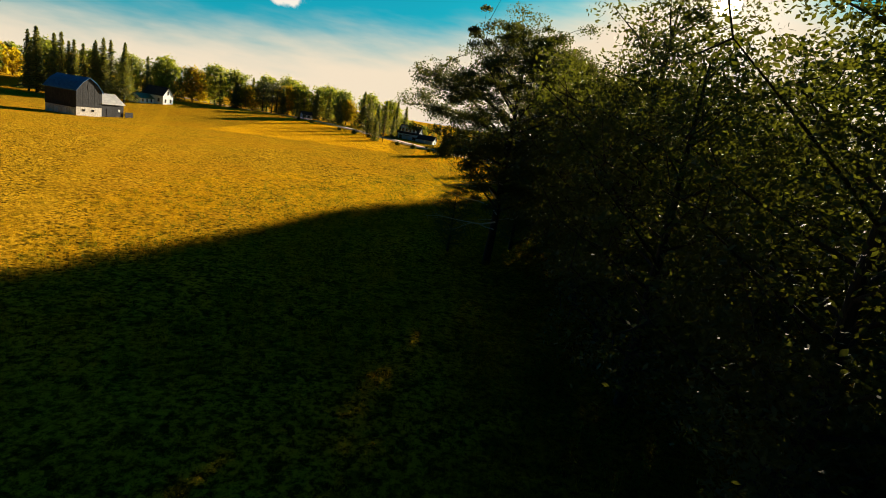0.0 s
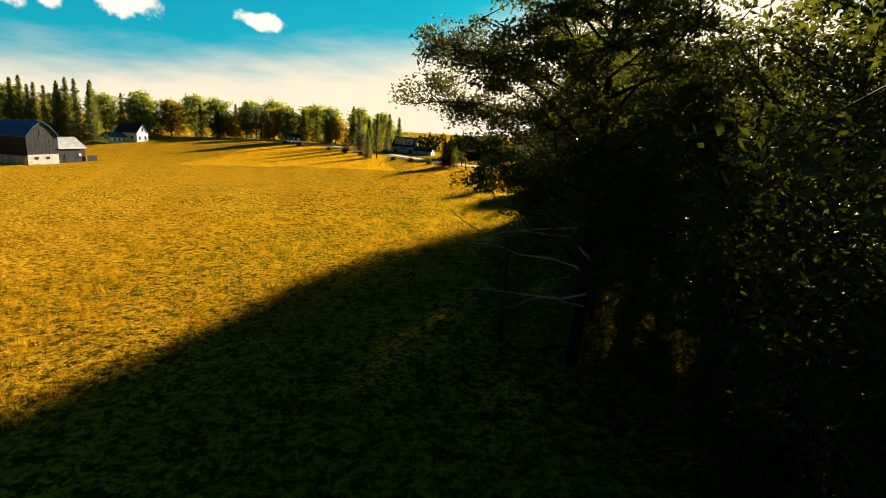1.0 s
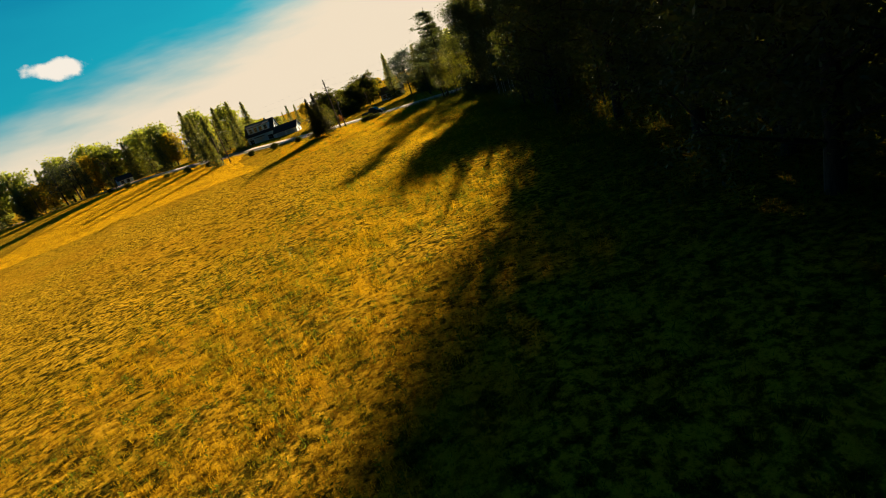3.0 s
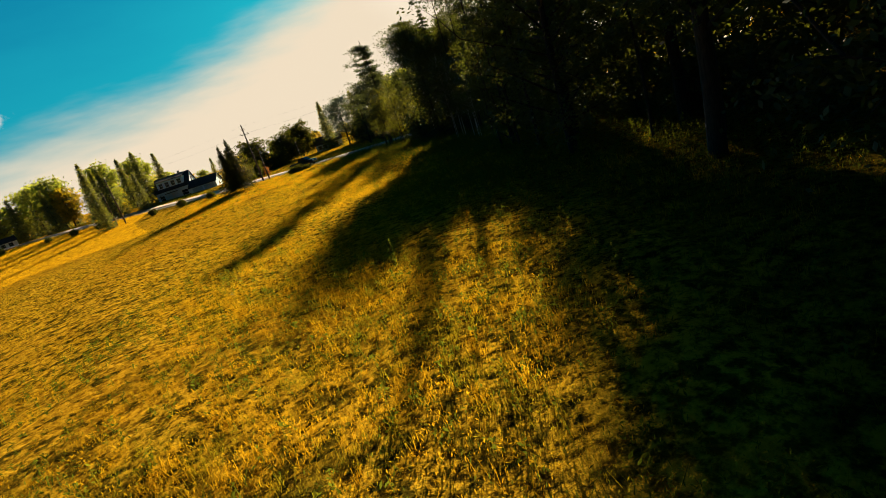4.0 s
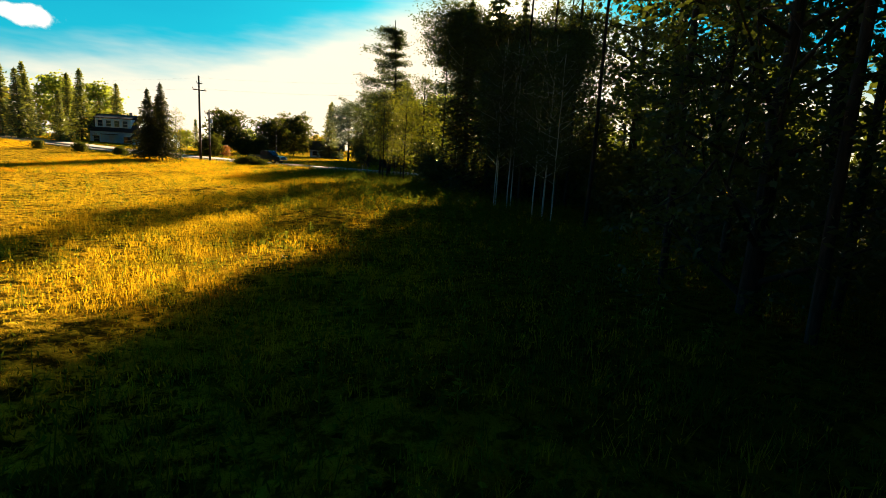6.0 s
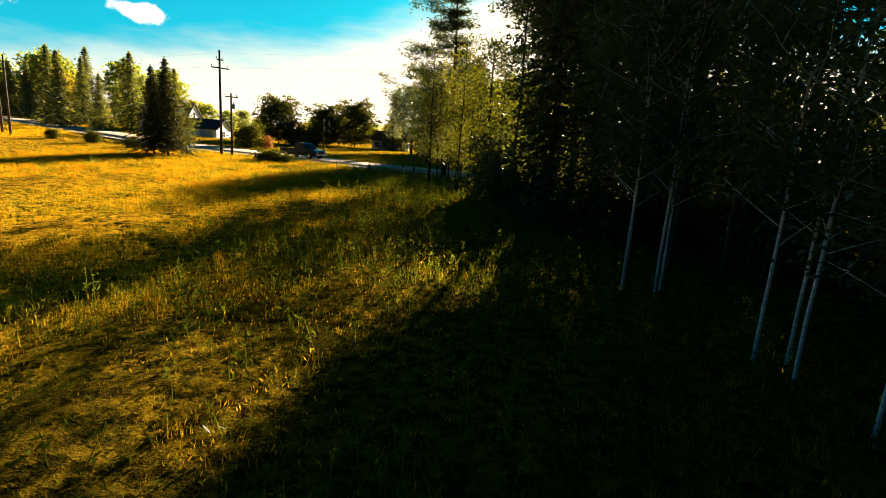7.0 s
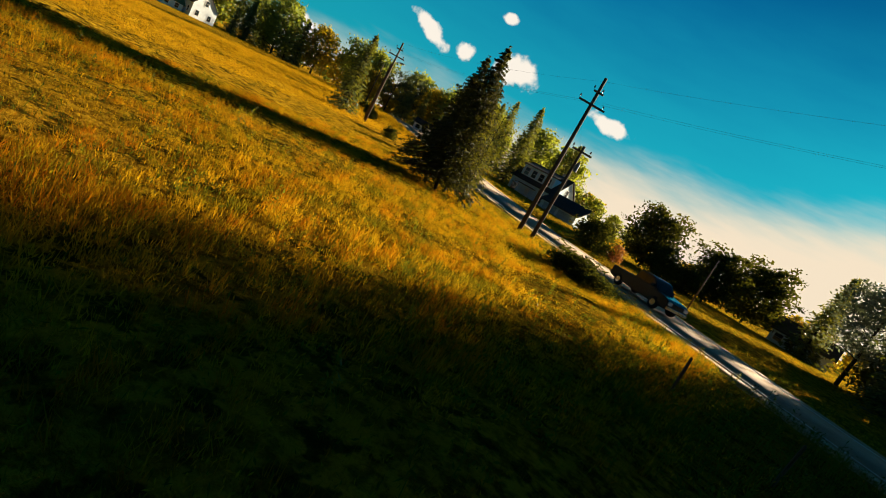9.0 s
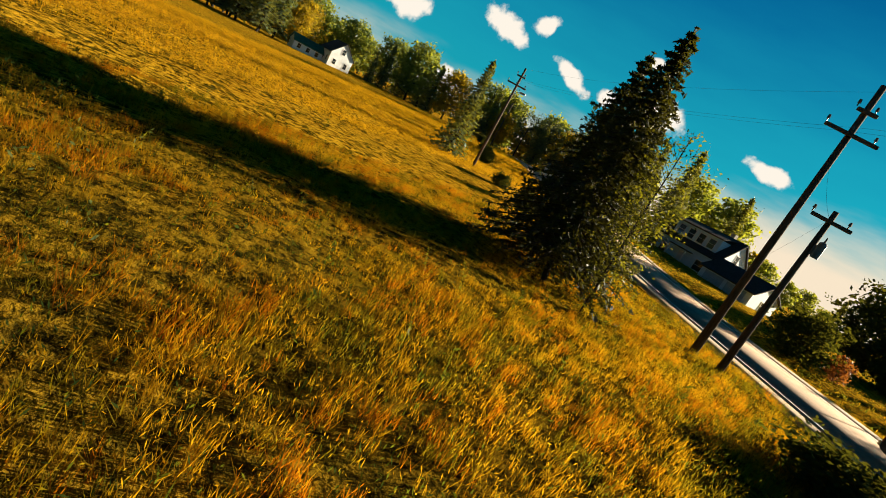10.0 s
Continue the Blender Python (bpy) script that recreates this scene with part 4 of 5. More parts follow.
for off, z1, z2 in ((-0.8, 9.6, 9.0), (0.0, 11.0, 10.0), (0.8, 9.6, 9.0)):
    ox, oy = 0.81 * off, -0.59 * off
    wire((1.1 + ox * 0.6, 184.0 + oy - 0.1, z1), (-26.6 + ox * 0.6, 196.4 + oy, z2), 0.5)
    wire((1.1 + ox * 0.6, 184.0 + oy - 0.1, z1), (40.0 + ox, 155.0 + oy, z1 + 0.5), 0.7)
    wire((-26.6 + ox, 196.4 + oy, z2), (-68.3 + ox, 240.0 + oy, 10.5), 0.7)
wire((1.1, 184.0, 8.4), (2.3, 183.6, 6.5), 0.2)
wire((2.3, 183.6, 6.6), (-14.0, 230.2, 4.0), 0.8, "service wire from the short pole to the house")


# ---- fence posts ----
def fence_post(x, y, h, lean, mat, r=0.045):
    bm = bmesh.new()
    rod(bm, (0, 0, -0.3), (0, 0, h), r, r * 0.9, 8)
    rod(bm, (0, 0, h), (0, 0, h + 0.03), r * 0.9, r * 0.3, 8)
    ob = part("fence_post", bm, mat)
    ob.matrix_basis = pose(x, y, lay(x, y), lean, lean * 0.6, 0)
    return tagged(ob, "thin weathered fence post leaning in the grass", "fence post", "fence posts")


for x, y, h, lean in ((19.3, 161.8, 1.3, 2), (20.8, 166.5, 1.3, -4), (21.4, 172.5, 1.5, 7), (16.8, 164.6, 1.1, 3), (14.2, 167.0, 1.1, -3), (24.4, 171.0, 1.4, 3)):
    fence_post(x, y, h, lean, POLE)


# ---- buildings ----
def window(parent, x, y, z, wide, high, face=-1, axis="y", sill=True):
    """A window proud of a wall that faces along x or y."""
    holder = bmesh.new()

    def slab(bm, u0, d0, z0, u1, d1, z1):
        if axis == "y":
            box(bm, x + u0, y + min(face * d0, face * d1), z + z0, x + u1, y + max(face * d0, face * d1), z + z1)
        else:
            box(bm, x + min(face * d0, face * d1), y + u0, z + z0, x + max(face * d0, face * d1), y + u1, z + z1)

    t = 0.09
    for u0, z0, u1, z1 in ((-wide / 2 - t, -t, -wide / 2, high + t), (wide / 2, -t, wide / 2 + t, high + t), (-wide / 2, high, wide / 2, high + t), (-wide / 2, -t, wide / 2, 0), (-wide / 2, high / 2 - 0.02, wide / 2, high / 2 + 0.02)):
        slab(holder, u0, 0.003, z0, u1, 0.05, z1)
    win = part("window", holder, TRIM, parent)
    bm = bmesh.new()
    slab(bm, -wide / 2, 0.003, 0, wide / 2, 0.022, high)
    part("pane", bm, GLASS, win)
    if sill:
        bm = bmesh.new()
        slab(bm, -wide / 2 - 0.14, 0.003, -t - 0.05, wide / 2 + 0.14, 0.13, -t - 0.002)
        part("sill", bm, TRIM, win)
    return win


def boards(parent, x0, x1, z0, z1, y, face, mat, step=0.25, name="board", axis="y", roofline=None):
    """Upright boards on a wall, each a little proud and uneven; joined into one part."""
    rng = random.Random(int(abs(x0 * 7 + y * 13)))
    bm = bmesh.new()
    u = x0
    while u < x1 - 0.05:
        e = min(x1, u + step)
        top = z1 if roofline is None else roofline((u + e) / 2)
        d = rng.uniform(0.012, 0.04)
        lo, hi = sorted((y + face * 0.002, y + face * d))
        if axis == "y":
            box(bm, u + 0.008, lo, z0 + rng.uniform(0, 0.06), e - 0.008, hi, top)
        else:
            box(bm, lo, u + 0.008, z0 + rng.uniform(0, 0.06), hi, e - 0.008, top)
        u = e
    return tagged(part(name, bm, mat, parent), kind="stuff")


def roof_seams(parent, ridge, eave, y0, y1, mat, step=0.6):
    """Standing seams from ridge to eave along a metal roof plane; points are (x, z)."""
    bm = bmesh.new()
    n = int((y1 - y0) / step)
    for i in range(n + 1):
        y = y0 + (y1 - y0) * i / n
        rod(bm, (ridge[0], y, ridge[1] + 0.02), (eave[0], y, eave[1] + 0.02), 0.025, 0.025, 5)
    return part("roof_seams", bm, mat, parent)


def build_barn():
    """Gambrel barn: local x along the gable wall, y into the length."""
    barn = thing("barn", (-103.3, 147.9, lay(-99, 152) - 0.1), "old dark board barn with blue metal roof and stone base", "barn", rz=80.0)
    # local: gable wall runs along +x, the length runs along +y
    wide, length, eave, knee, ridge = 8.4, 10.0, 6.9, 8.9, 10.2
    outline = [(0, 2.5), (0, eave), (1.9, knee), (wide / 2, ridge), (wide - 1.9, knee), (wide, eave), (wide, 2.5)]
    bm = bmesh.new()
    prism(bm, outline, 0, length)
    part("wall", bm, BARNWOOD, barn)
    bm = bmesh.new()
    box(bm, 0.05, 0.05, -0.6, wide - 0.05, length - 0.05, 2.5)
    part("stone_base", bm, WHITEWASH, barn, "whitewashed stone base")

    def top(u):
        return np.interp(u, [0, 1.9, wide / 2, wide - 1.9, wide], [eave, knee, ridge, knee, eave]) - 0.05

    boards(barn, 0, wide, 2.45, eave, 0, -1, BARNWOOD, 0.28, roofline=top)
    boards(barn, 0, length, 2.1, eave - 0.1, 0, -1, BARNWOOD, 0.28, axis="x")
    for a, b in (((-0.35, eave - 0.35), (1.9, knee + 0.06)), ((1.9, knee + 0.06), (wide / 2, ridge + 0.1)), ((wide / 2, ridge + 0.1), (wide - 1.9, knee + 0.06)), ((wide - 1.9, knee + 0.06), (wide + 0.35, eave - 0.35))):
        bm = bmesh.new()
        prism(bm, [a, b, (b[0], b[1] + 0.1), (a[0], a[1] + 0.1)], -0.35, length + 0.35)
        roof = part("roof_panel", bm, BLUEROOF, barn, "blue metal roof panel")
        roof_seams(roof, (a[0], a[1] + 0.1), (b[0], b[1] + 0.1), -0.3, length + 0.3, BLUEROOF)
    for u in (2.4, 5.4):
        bm = bmesh.new()
        box(bm, u - 0.4, -0.03, 1.25, u + 0.4, 0.06, 1.85)
        part("window", bm, GLASS, barn, "small dark window in the stone base")
    bm = bmesh.new()
    box(bm, 3.6, -0.08, 7.0, 4.8, -0.02, 8.4)
    part("loft_door", bm, BARNWOOD, barn, "closed board loft door")
    bm = bmesh.new()
    box(bm, 1.2, -0.09, 4.6, 7.2, -0.03, 4.75)
    part("girt_board", bm, BARNWOOD, barn)
    for i in range(3):
        y = 1.2 + i * 2.6
        bm = bmesh.new()
        box(bm, -0.07, y - 0.5, 0.0, 0.06, y + 0.5, 1.7)
        part("door", bm, TRIM, barn, "pale painted stable door")
    return barn


def build_wing():
    wing = thing("barn_wing", (-101.8, 156.3, lay(-98, 160) - 0.1), "low dark board barn wing with a pale metal roof", "barn", rz=80.0)
    wide, length, eave, ridge = 8.0, 7.0, 3.7, 6.3
    bm = bmesh.new()
    prism(bm, [(0, -0.5), (0, eave), (0.4, eave), (wide, eave), (wide, -0.5)], 0.3, length)
    part("wall", bm, BARNWOOD, wing)
    boards(wing, 0, wide, -0.1, eave, 0.3, -1, BARNWOOD, 0.26)
    bm = bmesh.new()
    # the ridge runs along x
    v = [bm.verts.new(p) for p in ((-0.2, -0.2, eave - 0.1), (wide + 0.3, -0.2, eave - 0.1), (wide + 0.3, length / 2, ridge), (-0.2, length / 2, ridge), (-0.2, length + 0.4, eave - 0.1), (wide + 0.3, length + 0.4, eave - 0.1))]
    w2 = [bm.verts.new((p.co.x, p.co.y, p.co.z + 0.1)) for p in v]
    for q in ((0, 1, 2, 3), (3, 2, 5, 4)):
        bm.faces.new([v[i] for i in q][::-1])
        bm.faces.new([w2[i] for i in q])
    for a, b in ((0, 1), (1, 2), (2, 5), (5, 4), (4, 3), (3, 0)):
        bm.faces.new((v[a], v[b], w2[b], w2[a]))
    roof = part("roof", bm, PALEROOF, wing, "pale metal roof")
    bm = bmesh.new()
    for i in range(14):
        x = -0.1 + i * 0.62
        rod(bm, (x, -0.18, eave + 0.02), (x, length / 2, ridge + 0.12), 0.025, 0.025, 5)
    part("roof_seams", bm, PALEROOF, roof)
    bm = bmesh.new()
    v = [bm.verts.new(p) for p in ((wide, 0.3, eave), (wide, length, eave), (wide, length / 2, ridge - 0.05), (wide - 0.1, 0.3, eave), (wide - 0.1, length, eave), (wide - 0.1, length / 2, ridge - 0.05))]
    for q in ((0, 1, 2), (5, 4, 3), (0, 2, 5, 3), (1, 4, 5, 2), (0, 3, 4, 1)):
        bm.faces.new([v[i] for i in q])
    part("gable", bm, BARNWOOD, wing)
    for x, wd, z0, z1, mat, nm in ((2.6, 1.6, 0.1, 2.3, BARNWOOD, "door"), (6.3, 0.7, 1.6, 2.3, TRIM, "window")):
        bm = bmesh.new()
        box(bm, x - wd / 2, 0.2, z0, x + wd / 2, 0.25, z1)
        part(nm, bm, mat, wing)
    return wing


def board_fence():
    ob = thing("board_fence", (-100.3, 164.4, lay(-97, 165)), "low dark board fence beside the barn wing", "fence", rz=80.0)
    for i in range(12):
        bm = bmesh.new()
        box(bm, i * 0.26, 0, -0.2, i * 0.26 + 0.24, 0.04, 1.5 + 0.06 * math.sin(i * 3.1))
        part("board", bm, BARNWOOD, ob)
    for z in (0.5, 1.2):
        bm = bmesh.new()
        box(bm, 0, 0.043, z, 3.12, 0.09, z + 0.1)
        part("rail", bm, BARNWOOD, ob)


build_barn()
build_wing()
board_fence()


def gable_roof(parent, x0, x1, y0, y1, eave, ridge, along, mat, over=0.35, thick=0.14):
    """Two roof slabs, the ridge running along x or y."""
    made = []
    for side in (0, 1):
        bm = bmesh.new()
        if along == "x":
            mid, edge_y = (y0 + y1) / 2, (y0 - over, y1 + over)[side]
            lo = eave - over * (ridge - eave) / (mid - y0)
            p = [(x0 - over, edge_y, lo), (x1 + over, edge_y, lo), (x1 + over, mid, ridge), (x0 - over, mid, ridge)]
        else:
            mid, edge_x = (x0 + x1) / 2, (x0 - over, x1 + over)[side]
            lo = eave - over * (ridge - eave) / (mid - x0)
            p = [(edge_x, y0 - over, lo), (edge_x, y1 + over, lo), (mid, y1 + over, ridge), (mid, y0 - over, ridge)]
        a = [bm.verts.new((q[0], q[1], q[2] + 0.02)) for q in p]
        b = [bm.verts.new((q[0], q[1], q[2] + 0.02 + thick)) for q in p]
        bm.faces.new(a)
        bm.faces.new(b[::-1])
        for i in range(4):
            j = (i + 1) % 4
            bm.faces.new((a[i], b[i], b[j], a[j]))
        bmesh.ops.recalc_face_normals(bm, faces=bm.faces)
        made.append(part("roof", bm, mat, parent))
    return made


def house_walls(parent, x0, x1, y0, y1, eave, ridge, along, mat):
    bm = bmesh.new()
    if along == "x":
        v0 = [(x, y, z) for x in (x0, x1) for y, z in ((y0, -0.4), (y0, eave), ((y0 + y1) / 2, ridge), (y1, eave), (y1, -0.4))]
    else:
        v0 = [(x, y, z) for y in (y0, y1) for x, z in ((x0, -0.4), (x0, eave), ((x0 + x1) / 2, ridge), (x1, eave), (x1, -0.4))]
    v = [bm.verts.new(p) for p in v0]
    bm.faces.new(v[:5])
    bm.faces.new(v[5:][::-1])
    for i in range(5):
        j = (i + 1) % 5
        bm.faces.new((v[i], v[5 + i], v[5 + j], v[j]))
    bmesh.ops.recalc_face_normals(bm, faces=bm.faces)
    return part("wall", bm, mat, parent)


def clapboards(parent, x0, x1, z0, z1, y, mat, step=0.22):
    bm = bmesh.new()
    z = z0
    while z < z1 - 0.05:
        box(bm, x0, y - 0.022, z, x1, y - 0.002, min(z1, z + step) - 0.02)
        z += step
    return tagged(part("siding", bm, mat, parent), kind="stuff")


def build_house():
    """The white house across the road: long shed dormer, porch, gable to the sun."""
    ob = thing("house", (-25.4, 235.0, 0.35), "white clapboard house with dark roof and a long dormer", "house", rz=-11.5)
    ob.matrix_basis = ob.matrix_basis @ Matrix.Diagonal((0.86, 1.0, 1.1, 1.0))
    house_walls(ob, 0, 10.5, 0, 7.5, 3.2, 6.2, "x", SHADESIDING)
    clapboards(ob, 0, 10.5, 0.1, 3.1, 0, SHADESIDING)
    gable_roof(ob, 0, 10.5, 0, 7.5, 3.2, 6.2, "x", SHINGLE)
    bm = bmesh.new()
    box(bm, 1.0, 0.5, 3.4, 9.2, 3.4, 5.45)
    dormer = part("dormer", bm, SHADESIDING, ob, "long white shed dormer")
    bm = bmesh.new()
    v = [bm.verts.new(p) for p in ((0.8, 0.2, 5.42), (9.4, 0.2, 5.42), (9.4, 3.8, 6.18), (0.8, 3.8, 6.18), (0.8, 0.2, 5.56), (9.4, 0.2, 5.56), (9.4, 3.8, 6.32), (0.8, 3.8, 6.32))]
    for q in ((3, 2, 1, 0), (4, 5, 6, 7), (0, 1, 5, 4), (1, 2, 6, 5), (2, 3, 7, 6), (3, 0, 4, 7)):
        bm.faces.new([v[i] for i in q])
    part("dormer_roof", bm, SHINGLE, ob)
    for x in (2.2, 4.1, 6.0, 7.9):
        window(dormer, x, 0.5, 3.95, 1.1, 1.1)
    for x, wd in ((1.5, 1.3), (8.6, 1.8)):
        window(ob, x, -0.024, 0.9, wd, 1.2)
    bm = bmesh.new()
    box(bm, 4.4, -0.06, 0.1, 5.4, -0.026, 2.2, 0.01)
    door = part("door", bm, TRIM, ob, "white front door")
    bm = bmesh.new()
    rod(bm, (5.25, -0.06, 1.1), (5.25, -0.14, 1.1), 0.03, 0.03, 8)
    part("door_handle", bm, STEEL, door)
    # porch
    bm = bmesh.new()
    prism(bm, [(3.2, 2.36), (6.6, 2.36), (6.6, 2.5), (3.2, 2.5)], -1.6, -0.03)
    porch = part("porch_roof", bm, SHINGLE, ob)
    for x in (3.4, 6.4):
        bm = bmesh.new()
        box(bm, x - 0.07, -1.5, 0.15, x + 0.07, -1.36, 2.36)
        part("porch_post", bm, TRIM, porch)
    bm = bmesh.new()
    box(bm, 3.2, -1.6, -0.1, 6.6, -0.03, 0.15)
    part("porch_floor", bm, CONCRETE, ob)
    window(ob, 10.5, 2.4, 1.0, 0.9, 1.3, 1, "x")
    window(ob, 10.5, 5.0, 1.0, 0.9, 1.3, 1, "x")
    window(ob, 10.5, 3.75, 3.5, 0.9, 1.2, 1, "x")
    bm = bmesh.new()
    box(bm, 7.0, 4.4, 4.8, 7.7, 5.1, 6.9)
    part("chimney", bm, CONCRETE, ob)
    # garage, set forward
    gar = thing("garage", (-16.6, 230.2, 0.15), "white garage with dark roof and pale blue doors", "garage", rz=-11.5)
    house_walls(gar, 0, 7.0, 0, 6.5, 2.4, 4.1, "x", SHADESIDING)
    clapboards(gar, 0, 7.0, 0.1, 2.35, 0, SHADESIDING)
    gable_roof(gar, 0, 7.0, 0, 6.5, 2.4, 4.1, "x", SHINGLE)
    for x in (1.95, 5.0):
        bm = bmesh.new()
        for k in range(4):
            box(bm, x - 1.3, -0.06, 0.05 + k * 0.52, x + 1.3, -0.026, 0.05 + k * 0.52 + 0.50, 0.01)
        part("garage_door", bm, DOORBLUE, gar, "pale blue panelled garage door")
    window(gar, 7.0, 3.2, 1.0, 0.9, 0.9, 1, "x")
    bm = bmesh.new()
    box(bm, -0.5, -7.5, -0.14, 7.2, -0.03, 0.03)
    tagged(part("driveway", bm, CONCRETE), "pale concrete driveway in front of the garage", "driveway", kind="structure").matrix_basis = pose(-16.6, 230.2, 0.15, 0, 0, -11.5)


build_house()


def build_farmhouse():
    ob = thing("farmhouse", (-124.5, 229.0, lay(-121, 229) - 0.1), "white two-storey farmhouse with a steep dark gable roof", "house", rz=82.0)
    house_walls(ob, 0, 6.4, 0, 9.0, 3.8, 7.0, "y", SIDING)
    clapboards(ob, 0, 6.4, 0.1, 3.8, 0, SIDING)
    gable_roof(ob, 0, 6.4, 0, 9.0, 3.8, 7.0, "y", SHINGLE)
    for x, z in ((1.6, 0.9), (4.8, 0.9), (3.2, 4.1)):
        window(ob, x, -0.024, z, 0.9, 1.3)
    for y in (2.0, 5.0, 7.5):
        window(ob, 0, y, 1.0, 0.9, 1.3, -1, "x")
    wing = thing("farmhouse_wing", (-128.5, 221.0, lay(-124, 221) - 0.1), "low white wing of the farmhouse with a green metal roof", "house", rz=82.0)
    house_walls(wing, 0, 8.0, 1.0, 6.0, 2.3, 3.9, "x", SIDING)
    clapboards(wing, 0, 8.0, 0.1, 2.3, 1.0, SIDING)
    gable_roof(wing, 0, 8.0, 1.0, 6.0, 2.3, 3.9, "x", GREENROOF)
    for x in (1.5, 4.0, 6.5):
        window(wing, x, 0.976, 0.8, 0.9, 1.1)


build_farmhouse()


def small_house(name, place, wide, deep, eave, ridge, roof, rz, label, windows):
    ob = thing(name, place, label, "house", rz=rz)
    house_walls(ob, 0, wide, 0, deep, eave, ridge, "x", SIDING)
    clapboards(ob, 0, wide, 0.1, eave, 0, SIDING)
    gable_roof(ob, 0, wide, 0, deep, eave, ridge, "x", roof)
    for x in windows:
        window(ob, x, -0.024, 0.8, 1.1, 1.1)
    window(ob, wide, deep / 2, 0.9, 0.9, 1.1, 1, "x")
    return ob


small_house("cottage", (20.5, 246, 0.0), 8.5, 6.0, 2.4, 4.4, BROWNROOF, -8, "low cottage with brown roof and a row of windows", (1.2, 2.9, 4.6, 6.3))
small_house("shed", (-78.0, 272.0, 1.6), 5.0, 4.0, 2.3, 3.6, SHINGLE, 30, "small pale shed under the trees beside the road", (1.2, 3.2))


# ---- vehicle ----
def wheel(parent, x, y, r=0.38, wide=0.24):
    bm = bmesh.new()
    rod(bm, (x, y - wide / 2, r), (x, y + wide / 2, r), r, r, 20)
    bmesh.ops.bevel(bm, geom=[e for e in bm.edges if abs(e.verts[0].co.y - e.verts[1].co.y) < 1e-4], offset=0.04, segments=2, affect="EDGES")
    tyre = part("wheel", bm, RUBBER, parent, "black tyre")
    side = 1 if y > 0 else -1
    bm = bmesh.new()
    rod(bm, (x, y + side * (wide / 2 - 0.03), r), (x, y + side * (wide / 2 + 0.012), r), r * 0.62, r * 0.55, 16)
    part("rim", bm, CHROME, tyre, "bright metal rim")


def pickup(x, y, rz):
    """A pickup truck, its nose towards local +x."""
    car = thing("pickup_truck", (x, y, lay(x, y) + 0.05), "dark blue pickup truck on the asphalt road", "truck", rz=rz)
    bm = bmesh.new()
    outline = [(-2.75, 0.45), (-2.75, 1.08), (-0.75, 1.12), (-0.7, 1.18), (1.35, 1.18), (2.55, 1.05), (2.78, 0.9), (2.8, 0.42), (2.2, 0.36), (-2.3, 0.36)]
    prism(bm, outline, -0.95, 0.95)
    bmesh.ops.bevel(bm, geom=list(bm.edges), offset=0.05, segments=2, affect="EDGES")
    part("body", bm, CARPAINT, car, "dark blue painted body")
    bm = bmesh.new()
    box(bm, -2.62, -0.78, 0.7, -0.85, 0.78, 1.085)
    part("bed_liner", bm, RUBBER, car, "black bed liner")
    bm = bmesh.new()
    prism(bm, [(-0.72, 1.15), (-0.55, 1.72), (-0.35, 1.8), (0.7, 1.8), (0.85, 1.74), (1.45, 1.16)], -0.82, 0.82)
    bmesh.ops.bevel(bm, geom=list(bm.edges), offset=0.05, segments=2, affect="EDGES")
    cab = part("cab", bm, CARPAINT, car)
    for s in (-1, 1):
        for u0, u1, v0, v1 in ((-0.55, 0.2, -0.45, 0.2), (0.26, 1.2, 0.26, 0.78)):
            bm = bmesh.new()
            q = [bm.verts.new(p) for p in ((u0, s * 0.826, 1.22), (u1, s * 0.826, 1.22), (v1, s * 0.826, 1.68), (v0, s * 0.826, 1.68))]
            bm.faces.new(q if s < 0 else q[::-1])
            bmesh.ops.solidify(bm, geom=bm.faces[:], thickness=0.01)
            part("side_window", bm, GLASS, cab, "dark side window")
        bm = bmesh.new()
        box(bm, 0.95, min(s * 0.84, s * 1.08), 1.2, 1.1, max(s * 0.84, s * 1.08), 1.4, 0.02)
        part("mirror", bm, CARPAINT, car)
        bm = bmesh.new()
        box(bm, 2.62, min(s * 0.55, s * 0.9), 0.72, 2.82, max(s * 0.55, s * 0.9), 0.93, 0.02)
        part("headlight", bm, LAMPGLASS, car, "clear headlight")
        bm = bmesh.new()
        box(bm, -2.78, min(s * 0.76, s * 0.92), 0.7, -2.72, max(s * 0.76, s * 0.92), 1.0)
        part("tail_light", bm, TAILGLASS, car, "red tail light")
        for wx in (-1.75, 1.75):
            wheel(car, wx, s * 0.86)
    bm = bmesh.new()
    q = [bm.verts.new(p) for p in ((1.44, -0.72, 1.2), (1.44, 0.72, 1.2), (0.9, 0.66, 1.72), (0.9, -0.66, 1.72))]
    bm.faces.new(q)
    bmesh.ops.solidify(bm, geom=bm.faces[:], thickness=-0.02)
    part("windscreen", bm, GLASS, cab, "dark windscreen")
    for x0, x1, z in ((2.76, 2.9, 0.45), (-2.88, -2.74, 0.5)):
        bm = bmesh.new()
        box(bm, x0, -0.92, z, x1, 0.92, z + 0.2, 0.03)
        part("bumper", bm, CHROME, car, "chrome bumper")
    bm = bmesh.new()
    box(bm, 2.74, -0.5, 0.68, 2.83, 0.5, 0.9, 0.01)
    part("grille", bm, RUBBER, car)
    return car


pickup(9.7, 186.95, -36.3)


